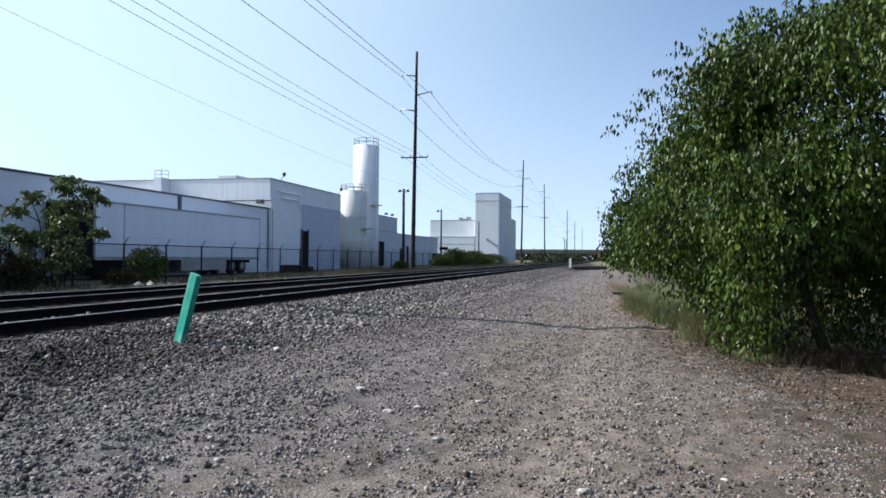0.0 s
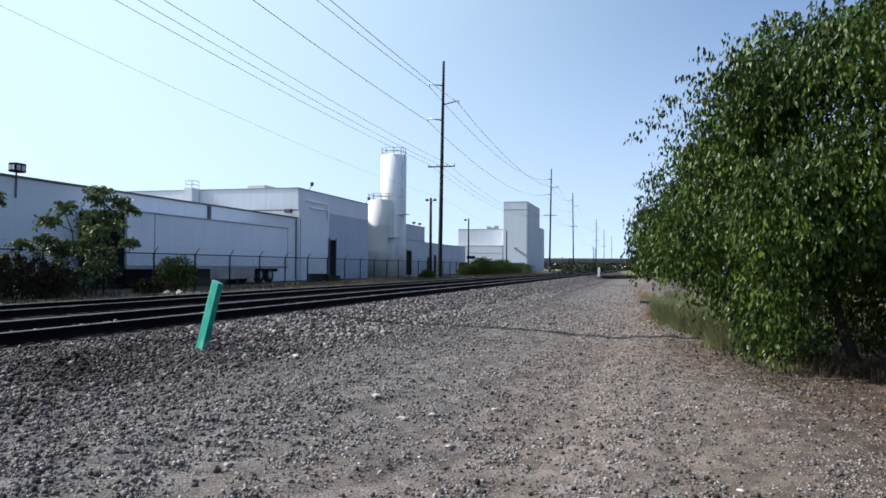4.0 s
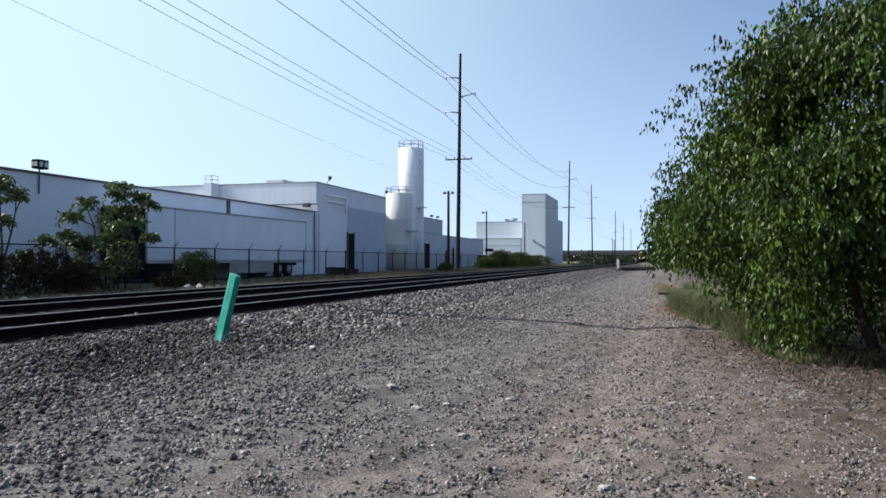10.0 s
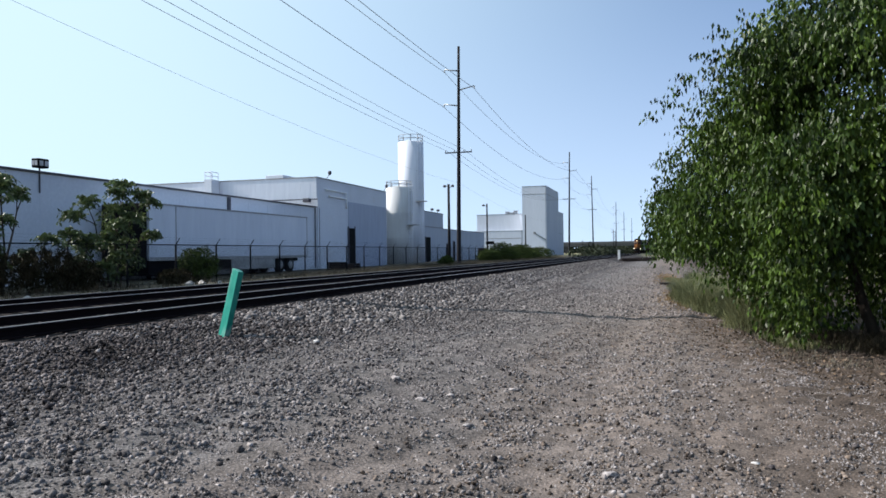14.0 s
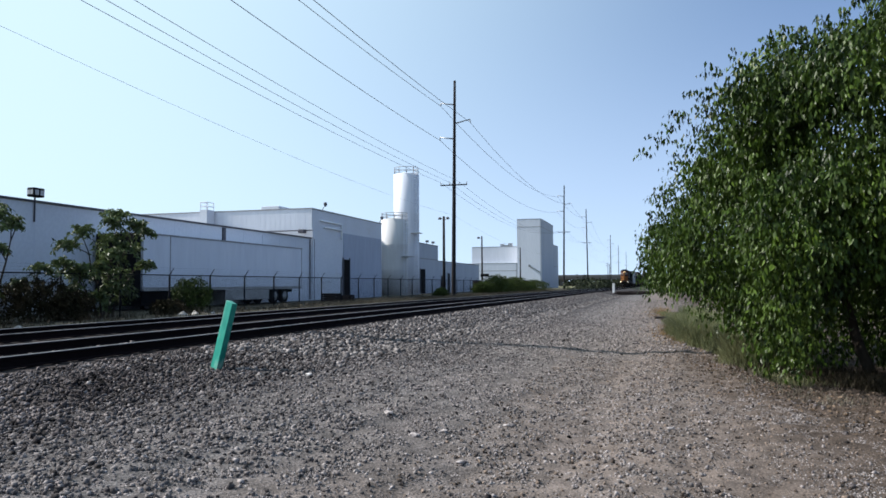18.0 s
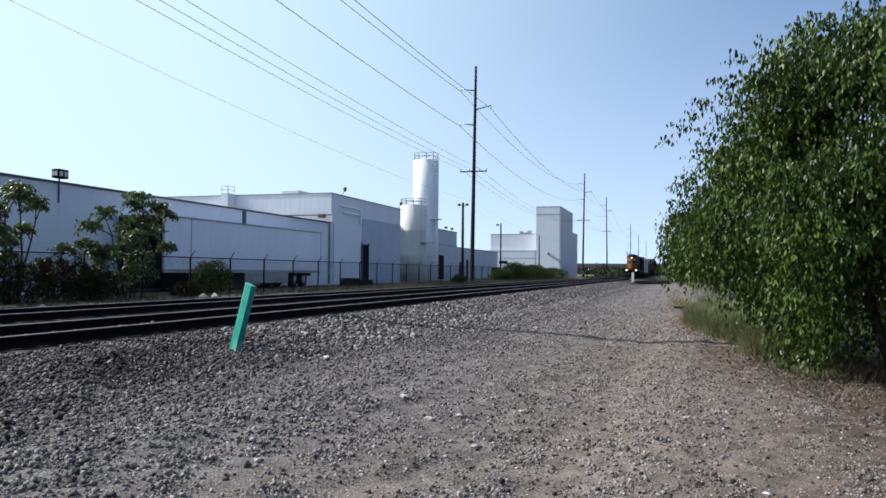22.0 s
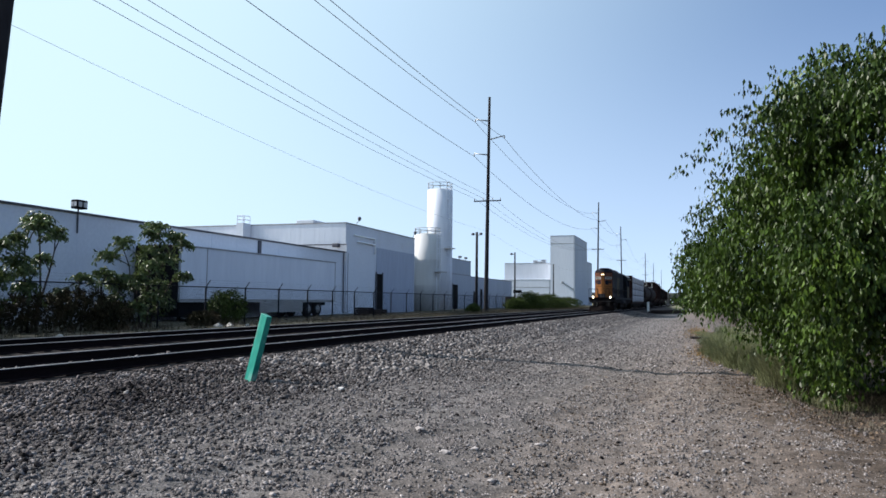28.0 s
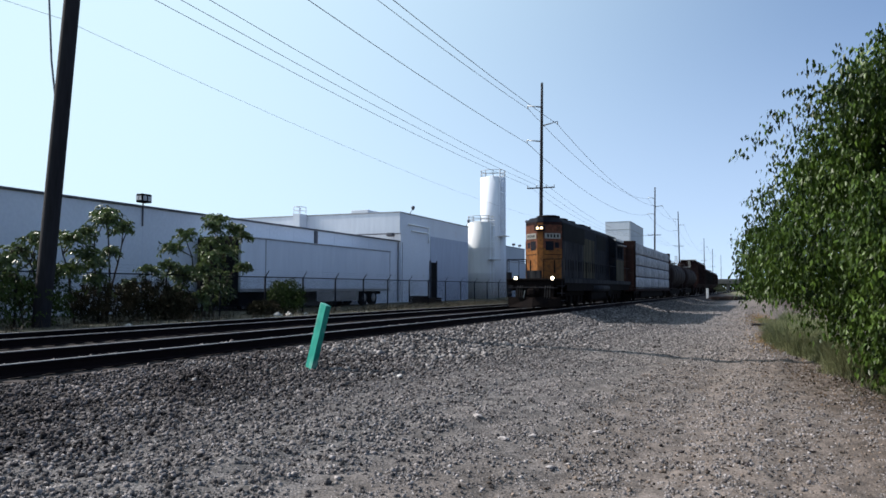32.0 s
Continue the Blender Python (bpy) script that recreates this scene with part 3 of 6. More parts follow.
twin_pole = lamp_post(-21.5, 76.0, 9.0, FAR_GROUND, "brown wooden yard pole with two small lamps", 0.17)
side_arm = part("bracket", T((0, 0, 8.1), (0.5, -0.2, 8.35), 0.03, 0.03, 6), GALV, twin_pole)
part("lamp_head", lathe(bmesh.new(), [(0.05, 8.5), (0.16, 8.45), (0.2, 8.31), (0.14, 8.23)], 12, 0.5, -0.2), TRIM_DARK, side_arm, "dark metal lamp head")
yard_pole = lamp_post(-21.5, 94.5, 8.0, FAR_GROUND, "thin dark yard pole with a small lamp and a dark box", 0.12)
part("junction_box", box(bmesh.new(), -0.2, 0.9, -0.15, 0.15, 2.2, 2.6, 0.02), BLACK, yard_pole, "dark box fixed to the pole")
lamp_post(-21.5, 124.0, 7.9, FAR_GROUND, "plain dark yard pole", 0.12, False)


cb = thing("utility_cabinet", pose(-20.9, 89.0, FAR_GROUND), "dark brown utility cabinet behind the fence", "cabinet")
part("body", box(bmesh.new(), -0.45, 0.45, -0.45, 0.45, 0.1, 1.6, 0.02), TIE_WOOD, cb)
part("lid", box(bmesh.new(), -0.5, 0.5, -0.5, 0.5, 1.602, 1.68, 0.02), TRIM_DARK, cb)
part("plinth", B(-0.48, 0.48, -0.48, 0.48, 0.0, 0.098), ROOF_GREY, cb)
part("door_seam", B(-0.01, 0.01, -0.458, -0.451, 0.15, 1.55), BLACK, cb)


# ---- fence ----
def fence(x, y0, y1, step=3.03):
    fz = FAR_GROUND
    fe = thing("fence", pose(x, y0, fz), "dark chain-link fence with barbed wire arms beside the tracks", "fence")
    n = int((y1 - y0) / step)
    h = 1.66
    post = T((0, 0, -0.2), (0, 0, h + 0.03), 0.04, 0.04, 8)
    me = bpy.data.meshes.new("post")
    post.to_mesh(me)
    post.free()
    me.materials.append(FENCE_DARK)
    arm = T((0, 0, h), (0.22, 0, h + 0.3), 0.022, 0.016, 6)
    ma = bpy.data.meshes.new("arm")
    arm.to_mesh(ma)
    arm.free()
    ma.materials.append(FENCE_DARK)
    for i in range(n + 1):
        p = new("post", me)
        p.parent = fe
        p.location = (0, i * step, 0)
        a = new("barb_arm", ma)
        a.parent = p
    part("top_rail", T((0, 0, h), (0, n * step, h), 0.024, 0.024, 6), FENCE_DARK, fe)
    for k in (0.1, 0.2, 0.3):
        part("barbed_wire", T((0.22 * k / 0.3, 0, h + k), (0.22 * k / 0.3, n * step, h + k), 0.0025, 0.0025, 4), FENCE_DARK, fe)
    corners = []
    y = 0.0
    while y < n * step - h:
        for ya, yb in ((y, y + h), (y + h, y)):
            corners.append([(0, ya, 0.02), (0, ya + 0.008, 0.02), (0, yb + 0.008, h), (0, yb, h)])
        y += 0.075
    tagged(quads_object("chain_link", corners, FENCE_DARK, fe), "woven chain-link mesh", kind="stuff")
    return fe


fence(-20.0, 2.9, 128.0)


# ---- white industrial buildings ----
def wall_lights(parent, x, y, z):
    """A twin floodlight head on a short mast at the eave."""
    g = part("floodlight", box(bmesh.new(), x - 0.1, x + 0.3, y - 0.3, y + 0.3, z + 0.34, z + 0.74, 0.03), BLACK, parent, "dark twin floodlight on a short mast")
    part("mast", T((x + 0.05, y, z - 0.75), (x + 0.05, y, z + 0.4), 0.035, 0.035, 6), TRIM_DARK, g)
    for d in (-0.145, 0.145):
        part("lens", B(x + 0.302, x + 0.312, y + d - 0.1, y + d + 0.1, z + 0.42, z + 0.64), BOARD_GREY, g, "pale lamp glass")
        part("lens", B(x + 0.02 + d * 0.6, x + 0.16 + d * 0.6, y - 0.312, y - 0.302, z + 0.44, z + 0.64), BOARD_GREY, g, "pale lamp glass")


def warehouse():
    """The long low hall along the tracks, with its dark eave."""
    g = FAR_GROUND
    b = thing("warehouse", pose(-26, 0, g), "long low white warehouse with a dark eave along the tracks", "building")
    h, y0, y1, depth = 5.3 - g, -40.0, 53.1, 42.0
    part("wall", B(-0.3, 0, y0, y1, -0.4, h), WHITE_WALL, b, "white painted wall")
    part("wall", B(-depth, -0.3, y0, y0 + 0.3, -0.4, h), WHITE_WALL, b)
    part("wall", B(-depth, -depth + 0.3, y0 + 0.3, y1, -0.4, h), WHITE_WALL, b)
    bm = bmesh.new()
    profile_y(bm, [(0.02, h), (-depth / 2, h + 0.7), (-depth, h), (-depth, h + 0.12), (-depth / 2, h + 0.85), (0.02, h + 0.13)], y0, y1 - 0.05)
    part("roof", bm, ROOF_GREY, b, "shallow grey sheet roof")
    part("eave", B(0.004, 0.13, y0, y1 - 0.06, h + 0.04, h + 0.10), TRIM_DARK, b, "dark gutter along the eave")
    part("downpipe", T((0.08, 52.7, h - 0.05), (0.08, 52.7, 0.1), 0.05, 0.05, 6), TRIM_DARK, b, "dark downpipe")
    part("downpipe", T((0.08, 12.0, h - 0.05), (0.08, 12.0, 0.1), 0.035, 0.035, 6), WHITE_METAL, b)
    # panel seams
    for i in range(24):
        yy = -6 + i * 2.45
        part("wall_seam", B(0.0, 0.008, yy, yy + 0.03, 0, h - 0.08), WHITE_METAL, b)
    part("wall_bracket", B(0.0, 0.1, 40.45, 40.75, h - 0.95, h - 0.02), TRIM_DARK, b)
    wall_lights(b, 0.0, 25.8, h - 0.1)
    return b


warehouse()


def tall_hall():
    """The taller white hall beside the warehouse."""
    g = FAR_GROUND
    b = thing("factory_hall", pose(-26, 53.15, g), "white concrete factory hall with a flat roof and a dark door", "building")
    h, d, w = 7.72 - g, 15.7, 36.0
    part("wall", B(-0.3, 0, 0, d, -0.4, h), WHITE_WALL, b, "white painted concrete wall")
    part("wall", B(-w, -0.3, 0, 0.3, -0.4, h), WHITE_METAL, b, "white ribbed sheet wall")
    part("wall", B(-w, -0.3, d - 0.3, d, -0.4, h), WHITE_WALL, b)
    part("wall", B(-w, -w + 0.3, 0.3, d - 0.3, -0.4, h), WHITE_WALL, b)
    part("roof", B(-w + 0.3, -0.3, 0.3, d - 0.3, h - 0.4, h - 0.15), ROOF_GREY, b)
    part("coping", B(-0.34, 0.05, -0.04, d + 0.04, h, h + 0.09), ROOF_GREY, b, "grey roof edge")
    part("coping", B(-w, -0.34, -0.04, 0.34, h, h + 0.09), ROOF_GREY, b)
    part("parapet_step", B(-4.6, -3.0, 0.1, 4.0, h + 0.092, h + 0.36, 0.02), WHITE_WALL, b, "raised part of the roof edge")
    for i in range(56):
        x = -0.6 - i * 0.45
        part("wall_rib", B(x, x + 0.04, -0.005, 0, 4.0, h - 0.05), WHITE_METAL, b)
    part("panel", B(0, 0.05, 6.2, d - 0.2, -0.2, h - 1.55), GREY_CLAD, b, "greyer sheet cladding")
    part("corner_post", B(0.0, 0.1, -0.02, 0.22, 0, h - 1.6), WHITE_WALL, b)
    dr = part("door", B(0.052, 0.09, 6.1, 7.4, 0.05, 3.45), BLACK, b, "dark open doorway")
    part("door_frame", B(0.052, 0.13, 5.95, 6.1, 0.05, 3.6), TRIM_DARK, dr)
    part("door_frame", B(0.052, 0.13, 7.4, 7.5, 0.05, 3.6), TRIM_DARK, dr)
    for y0, y1, z in ((1.3, 5.6, 6.45), (2.0, 5.5, 5.95)):
        part("pipe", T((0.14, y0, z), (0.14, y1, z), 0.07, 0.07, 8), PIPE_WHITE, b, "white pipe on the wall")
    part("pipe", T((0.14, 5.55, 6.45), (0.14, 5.55, 5.1), 0.07, 0.07, 8), PIPE_WHITE, b)
    part("downpipe", T((0.06, 0.3, 0), (0.06, 0.3, 4.9), 0.05, 0.05, 8), TRIM_DARK, b, "dark downpipe")
    for y in (2.0, 15.2):
        lamp = part("roof_lamp", T((-0.1, y, h), (0.1, y + 0.15, h + 0.45), 0.03, 0.03, 6), TRIM_DARK, b)
        part("lamp_head", lathe(bmesh.new(), [(0.06, h + 0.4), (0.17, h + 0.6), (0.12, h + 0.75)], 10, 0.15, y + 0.2), TRIM_DARK, lamp)
    # added block, unseen behind the hall; its height sets the shade on the silo
    wing = part("rear_wing", B(-w, -5.6, d + 0.02, d + 14.2, -0.4, h + 0.75), WHITE_WALL, b, "plain white wing, hidden behind the hall, added to shade the short silo")
    part("wing_roof", B(-w + 0.1, -5.7, d + 0.1, d + 14.1, h + 0.752, h + 0.8), ROOF_GREY, wing)
    # stair hatch on the lower roof in front
    part("duct", B(-4.0, 0.2, -0.4, -0.25, 5.52, 5.6), TRIM_DARK, b, "dark duct over the low roof")
    part("wall_lamp", box(bmesh.new(), -0.95, -0.4, -0.6, -0.1, 5.34, 5.64, 0.05), TRIM_DARK, b, "dark floodlight")
    return b


tall_hall()


def roof_hatch():
    b = thing("roof_ladder_cage", pose(-35.2, 53.0, FAR_GROUND), "white roof ladder shaft with a railing", "roof access")
    h = 7.75 - FAR_GROUND
    part("shaft", B(-0.34, 0.34, -1.0, 0.1, 4.6, h + 0.1), WHITE_WALL, b)
    for x in (-0.28, 0.28):
        for y in (-0.95, 0.05):
            part("rail_post", T((x, y, h + 0.1), (x, y, h + 0.72), 0.03, 0.04, 6), WHITE_METAL, b)
    for z in (0.4, 0.72):
        part("guard_rail", T((-0.28, -0.95, h + z), (0.28, -0.95, h + z), 0.035, 0.035, 6), WHITE_METAL, b)
        part("guard_rail", T((0.28, -0.95, h + z), (0.28, 0.05, h + z), 0.035, 0.035, 6), WHITE_METAL, b)
        part("guard_rail", T((-0.28, -0.95, h + z), (-0.28, 0.05, h + z), 0.035, 0.035, 6), WHITE_METAL, b)


roof_hatch()


def ring_rail(r, z, thick, n=30):
    """One closed hoop of round bar."""
    bm = bmesh.new()
    loops = []
    for i in range(n):
        a = 2 * math.pi * i / n
        loops.append([bm.verts.new(((r + thick * math.cos(b)) * math.cos(a), (r + thick * math.cos(b)) * math.sin(a), z + thick * math.sin(b))) for b in (math.pi * k / 3 for k in range(6))])
    for i in range(n):
        for k in range(6):
            bm.faces.new((loops[i][k], loops[(i + 1) % n][k], loops[(i + 1) % n][(k + 1) % 6], loops[i][(k + 1) % 6])).smooth = True
    return bm


def silo(x, y, r, top, label, rail=1.0, ladder=None, coat=WHITE_METAL):
    s = thing("silo", pose(x, y, FAR_GROUND), label, "silo", "storage silos")
    h = top - FAR_GROUND
    part("shell", lathe(bmesh.new(), [(r, -0.3), (r, h * 0.33), (r + 0.012, h * 0.335), (r, h * 0.34), (r, h * 0.66), (r + 0.012, h * 0.665), (r, h * 0.67), (r, h), (r * 0.5, h + 0.22), (0.2, h + 0.3)], 40), coat, s, "smooth steel shell")
    n = 10
    pts = [Vector((math.cos(2 * math.pi * i / n) * (r - 0.05), math.sin(2 * math.pi * i / n) * (r - 0.05), h)) for i in range(n)]
    for p in pts:
        part("rail_post", T(p, p + Vector((0, 0, rail)), 0.04, 0.04, 6), ROOF_GREY, s)
    for z in (rail * 0.5, rail):
        part("guard_rail", ring_rail(r - 0.05, h + z, 0.035), ROOF_GREY, s, "grey roof railing")
    if ladder is not None:
        a = radians(ladder)
        c, d = Vector((math.cos(a), math.sin(a), 0)), Vector((-math.sin(a), math.cos(a), 0))
        la = part("ladder_cage", chain(bmesh.new(), [c * (r + 0.12) + d * 0.25, c * (r + 0.12) + d * 0.25 + Vector((0, 0, h + 1.0))], 0.03, 6), WHITE_METAL, s)
        part("ladder_rail", chain(bmesh.new(), [c * (r + 0.12) - d * 0.25, c * (r + 0.12) - d * 0.25 + Vector((0, 0, h + 1.0))], 0.03, 6), WHITE_METAL, la)
        for i in range(int(h / 0.6)):
            part("hoop", chain(bmesh.new(), [c * (r + 0.12) + d * 0.25 + Vector((0, 0, 1 + i * 0.6)), c * (r + 0.75) + Vector((0, 0, 1 + i * 0.6)), c * (r + 0.12) - d * 0.25 + Vector((0, 0, 1 + i * 0.6))], 0.02, 4), WHITE_METAL, la)
        part("landing", B(c.x * (r + 0.5) - 0.6, c.x * (r + 0.5) + 0.6, c.y * (r + 0.5) - 0.5, c.y * (r + 0.5) + 0.5, h * 0.5, h * 0.5 + 0.08), GALV, s, "grey landing half way up")
    return s


silo(-29.15, 86.0, 1.58, 15.3, "tall narrow white silo with a railed top", 0.85, -35)
silo(-28.1, 78.6, 1.53, 9.0, "short cream-grey silo with a railed top", 0.75, -22, CREAM_METAL)


def block(name, label, x0, x1, y0, y1, top, seams=(), base=0.0, openings=()):
    """A plain white block with roof edge and seams."""
    g = FAR_GROUND
    b = thing(name, pose(x1, y0, g), label, "building")
    h, w, d = top - g, x1 - x0, y1 - y0
    # track-facing side: shade painted in as a greyer colour than the front
    part("wall", B(-0.3, 0, 0, d, -0.4, h), PLANT_SHADE_GREY, b, "white wall with its shaded side painted greyer")
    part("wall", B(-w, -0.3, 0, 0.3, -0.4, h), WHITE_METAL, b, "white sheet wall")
    part("wall", B(-w, -0.3, d - 0.3, d, -0.4, h), WHITE_WALL, b)
    part("wall", B(-w, -w + 0.3, 0.3, d - 0.3, -0.4, h), WHITE_WALL, b)
    part("roof", B(-w + 0.3, -0.3, 0.3, d - 0.3, h - 0.4, h - 0.1), ROOF_GREY, b)
    part("coping", B(-w - 0.03, 0.04, -0.04, 0.3, h, h + 0.12), ROOF_GREY, b, "grey roof edge")
    part("coping", B(-0.3, 0.04, 0.3, d + 0.04, h, h + 0.12), ROOF_GREY, b)
    for z in seams:
        part("wall_band", B(-w - 0.02, 0.03, -0.03, 0.0, z - g, z - g + 0.14), ROOF_GREY, b)
        part("wall_band", B(0.0, 0.03, 0.0, d, z - g, z - g + 0.14), ROOF_GREY, b)
    for y, yw, z, zh in openings:
        dr = part("door", B(0.001, 0.05, y, y + yw, z, z + zh), BLACK, b, "dark door")
        part("door_frame", B(0.001, 0.08, y - 0.1, y, z, z + zh + 0.1), TRIM_DARK, dr)
    return b


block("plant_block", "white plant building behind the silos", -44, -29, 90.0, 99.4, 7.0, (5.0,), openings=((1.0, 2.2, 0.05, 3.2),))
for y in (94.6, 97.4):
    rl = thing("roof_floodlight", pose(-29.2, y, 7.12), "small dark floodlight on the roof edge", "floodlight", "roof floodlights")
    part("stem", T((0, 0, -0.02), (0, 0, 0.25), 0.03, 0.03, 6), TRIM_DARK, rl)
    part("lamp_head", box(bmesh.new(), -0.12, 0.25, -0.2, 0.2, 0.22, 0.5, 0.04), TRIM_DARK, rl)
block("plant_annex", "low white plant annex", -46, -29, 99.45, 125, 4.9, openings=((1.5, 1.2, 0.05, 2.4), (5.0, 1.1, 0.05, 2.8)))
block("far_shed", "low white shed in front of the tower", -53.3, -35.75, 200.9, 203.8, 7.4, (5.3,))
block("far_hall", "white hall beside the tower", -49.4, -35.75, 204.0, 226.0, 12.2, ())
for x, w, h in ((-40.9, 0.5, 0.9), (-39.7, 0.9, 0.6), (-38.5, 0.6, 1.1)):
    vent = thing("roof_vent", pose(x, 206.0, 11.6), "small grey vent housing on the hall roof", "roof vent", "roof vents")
    part("housing", box(bmesh.new(), -w, w, -0.5, 0.5, 0.0, 0.52 + h, 0.05), PLANT_SHADE_GREY, vent)
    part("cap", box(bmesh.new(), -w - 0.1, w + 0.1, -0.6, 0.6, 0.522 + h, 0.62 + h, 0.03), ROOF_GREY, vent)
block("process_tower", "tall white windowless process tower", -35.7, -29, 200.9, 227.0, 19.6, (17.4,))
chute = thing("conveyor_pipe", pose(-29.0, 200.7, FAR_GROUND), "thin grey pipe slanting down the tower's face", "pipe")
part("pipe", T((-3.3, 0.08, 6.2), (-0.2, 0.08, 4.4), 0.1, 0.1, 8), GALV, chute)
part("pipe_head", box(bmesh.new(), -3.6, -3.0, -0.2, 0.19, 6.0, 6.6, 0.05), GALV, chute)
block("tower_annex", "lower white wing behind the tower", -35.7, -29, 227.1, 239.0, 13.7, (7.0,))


# ---- trailer ----
def semi_trailer():
    t = thing("semi_trailer", pose(-23.5, 29.8, FAR_GROUND), "white box semi trailer parked beside the warehouse", "trailer")
    z0, z1, L, w = 1.08, 3.76, 16.7, 2.6
    part("box_body", box(bmesh.new(), -w, 0, 0, L, z0, z1, 0.03), WHITE_METAL, t, "white sheet metal box")
    part("top_rail", B(-0.02, 0.03, -0.02, L + 0.02, z1 - 0.05, z1 + 0.03), ROOF_GREY, t)
    part("bottom_rail", B(-0.02, 0.025, 0, L, z0 - 0.12, z0 + 0.05), GALV, t)
    for y in (0.0, 2.1, L - 0.08):
        part("side_post", B(0.0, 0.02, y, y + 0.045, z0, z1), ROOF_GREY, t)
    # plain black block filling the dark area at the trailer's nose
    part("nose_unit", box(bmesh.new(), -2.3, -0.02, -0.5, -0.03, 0.6, 3.74, 0.05), BLACK, t, "dark block at the trailer nose")
    for y in (13.3, 14.6):
        for x in (-0.35, -2.25):
            wh = part("wheel", lathe(bmesh.new(), [(0.3, x - 0.14), (0.5, x - 0.13), (0.52, x - 0.08), (0.52, x + 0.08), (0.5, x + 0.13), (0.3, x + 0.14)], 24, y, 0.52, "x"), RUBBER, t, "black tyre")
            part("rim", lathe(bmesh.new(), [(0.1, x - 0.15), (0.28, x - 0.145), (0.28, x + 0.145), (0.1, x + 0.17)], 16, y, 0.52, "x"), GALV, wh)
    part("underframe", B(-2.0, -0.5, 12.2, 16.2, 0.75, z0 - 0.13), BLACK, t)
    for x in (-0.5, -2.1):
        part("landing_leg", B(x - 0.07, x + 0.07, 2.6, 2.75, 0.0, z0 - 0.12), BLACK, t)
    # black block in place of the shadow under the trailer's front part
    part("tool_box", box(bmesh.new(), -2.2, -0.25, 0.3, 6.2, 0.22, z0 - 0.14, 0.03), BLACK, t, "black block standing in for the shade under the trailer nose")
    part("side_skirt", B(-0.06, -0.03, 7.2, 12.2, 0.35, z0 - 0.13), GALV, t, "grey side skirt")
    return t


semi_trailer()


def pallet_stack(x, y, n, label):
    p = thing("pallet_stack", pose(x, y, FAR_GROUND), label, "pallets")
    for i in range(n):
        z = i * 0.15
        q = part("pallet", B(-0.5, 0.5, -0.6, 0.6, z + 0.11, z + 0.135), TIE_WOOD, p)
        for yy in (-0.55, 0, 0.55):
            part("runner", B(-0.5, 0.5, yy - 0.05, yy + 0.05, z, z + 0.108), TIE_WOOD, q)


pallet_stack(-22.6, 49.5, 4, "low stack of dark wooden pallets by the trailer")
pallet_stack(-22.4, 51.6, 3, "short stack of dark wooden pallets")


# ---- plants ----
def leaves(points, dirs, size, rng, droop=0.75, width=0.42):
    """Five corners for each leaf: base, two sides, tip and a sunken midrib, hanging along dirs and down."""
    n = len(points)
    d = dirs * (1 - droop) + np.array([0, 0, -1.0]) * droop + rng.normal(0, 0.26, (n, 3))
    d /= np.linalg.norm(d, axis=1, keepdims=True)
    side = np.cross(d, rng.normal(0, 1, (n, 3)))
    side /= np.linalg.norm(side, axis=1, keepdims=True) + 1e-9
    up = np.cross(d, side)
    s = size * rng.uniform(0.6, 1.3, n)[:, None]
    return np.stack([points, points + d * s * 0.38 + side * s * width * 0.5 + up * s * 0.07, points + d * s + up * s * rng.uniform(-0.12, 0.02, (n, 1)),
                     points + d * s * 0.38 - side * s * width * 0.5 + up * s * 0.07, points + d * s * 0.5], 1)


def leaves_object(name, corners, mat, parent=None):
    """corners: an array of n x 5 x 3; two quads folded at the midrib for each leaf."""
    n = len(corners)
    loops = (np.arange(n)[:, None] * 5 + np.array([0, 1, 2, 4, 0, 4, 2, 3])[None]).ravel().astype(np.int32)
    me = bpy.data.meshes.new(name)
    me.vertices.add(n * 5)
    me.vertices.foreach_set("co", np.asarray(corners, dtype=np.float32).ravel())
    me.loops.add(n * 8)
    me.loops.foreach_set("vertex_index", loops)
    me.polygons.add(n * 2)
    me.polygons.foreach_set("loop_start", np.arange(0, n * 8, 4, dtype=np.int32))
    me.update(calc_edges=True)
    me.materials.append(mat)
    ob = new(name, me)
    if parent:
        ob.parent = parent
    return ob


def lobe_points(lobes, n, rng, shell=0.55):
    """Points in the outer part of ellipsoid lobes: (centre, radii, weight)."""
    wts = np.array([l[2] for l in lobes], float)
    pick = rng.choice(len(lobes), n, p=wts / wts.sum())
    c = np.array([l[0] for l in lobes])[pick]
    r = np.array([l[1] for l in lobes])[pick]
    u = rng.normal(0, 1, (n, 3))
    u /= np.linalg.norm(u, axis=1, keepdims=True)
    k = (shell + (1 - shell) * rng.uniform(0, 1, n) ** 0.6)
    lump = 1 + 0.13 * np.sin(u[:, 0] * 7 + c[:, 1]) * np.sin(u[:, 1] * 6 + 1.3 + c[:, 0]) + 0.1 * np.sin(u[:, 2] * 9 + u[:, 0] * 5)
    return c + u * r * (k * lump)[:, None], u


def sprigs(pts, dirs, count, spread, rng, arch=0.3):
    """Each point becomes a twig that arches over, with leaf positions strung along it."""
    n = len(pts)
    tw = dirs + rng.normal(0, 0.45, (n, 3)) + np.array([0, 0, 0.2])
    tw /= np.linalg.norm(tw, axis=1, keepdims=True)
    k = (np.arange(count)[None] + rng.uniform(0, 1, (n, count))) / count
    p = pts[:, None] + tw[:, None] * k[..., None] * spread + rng.normal(0, spread * 0.07, (n, count, 3))
    p[..., 2] -= arch * spread * k ** 2
    d = np.repeat(tw[:, None], count, 1) + rng.normal(0, 0.5, (n, count, 3))
    return p.reshape(-1, 3), d.reshape(-1, 3)


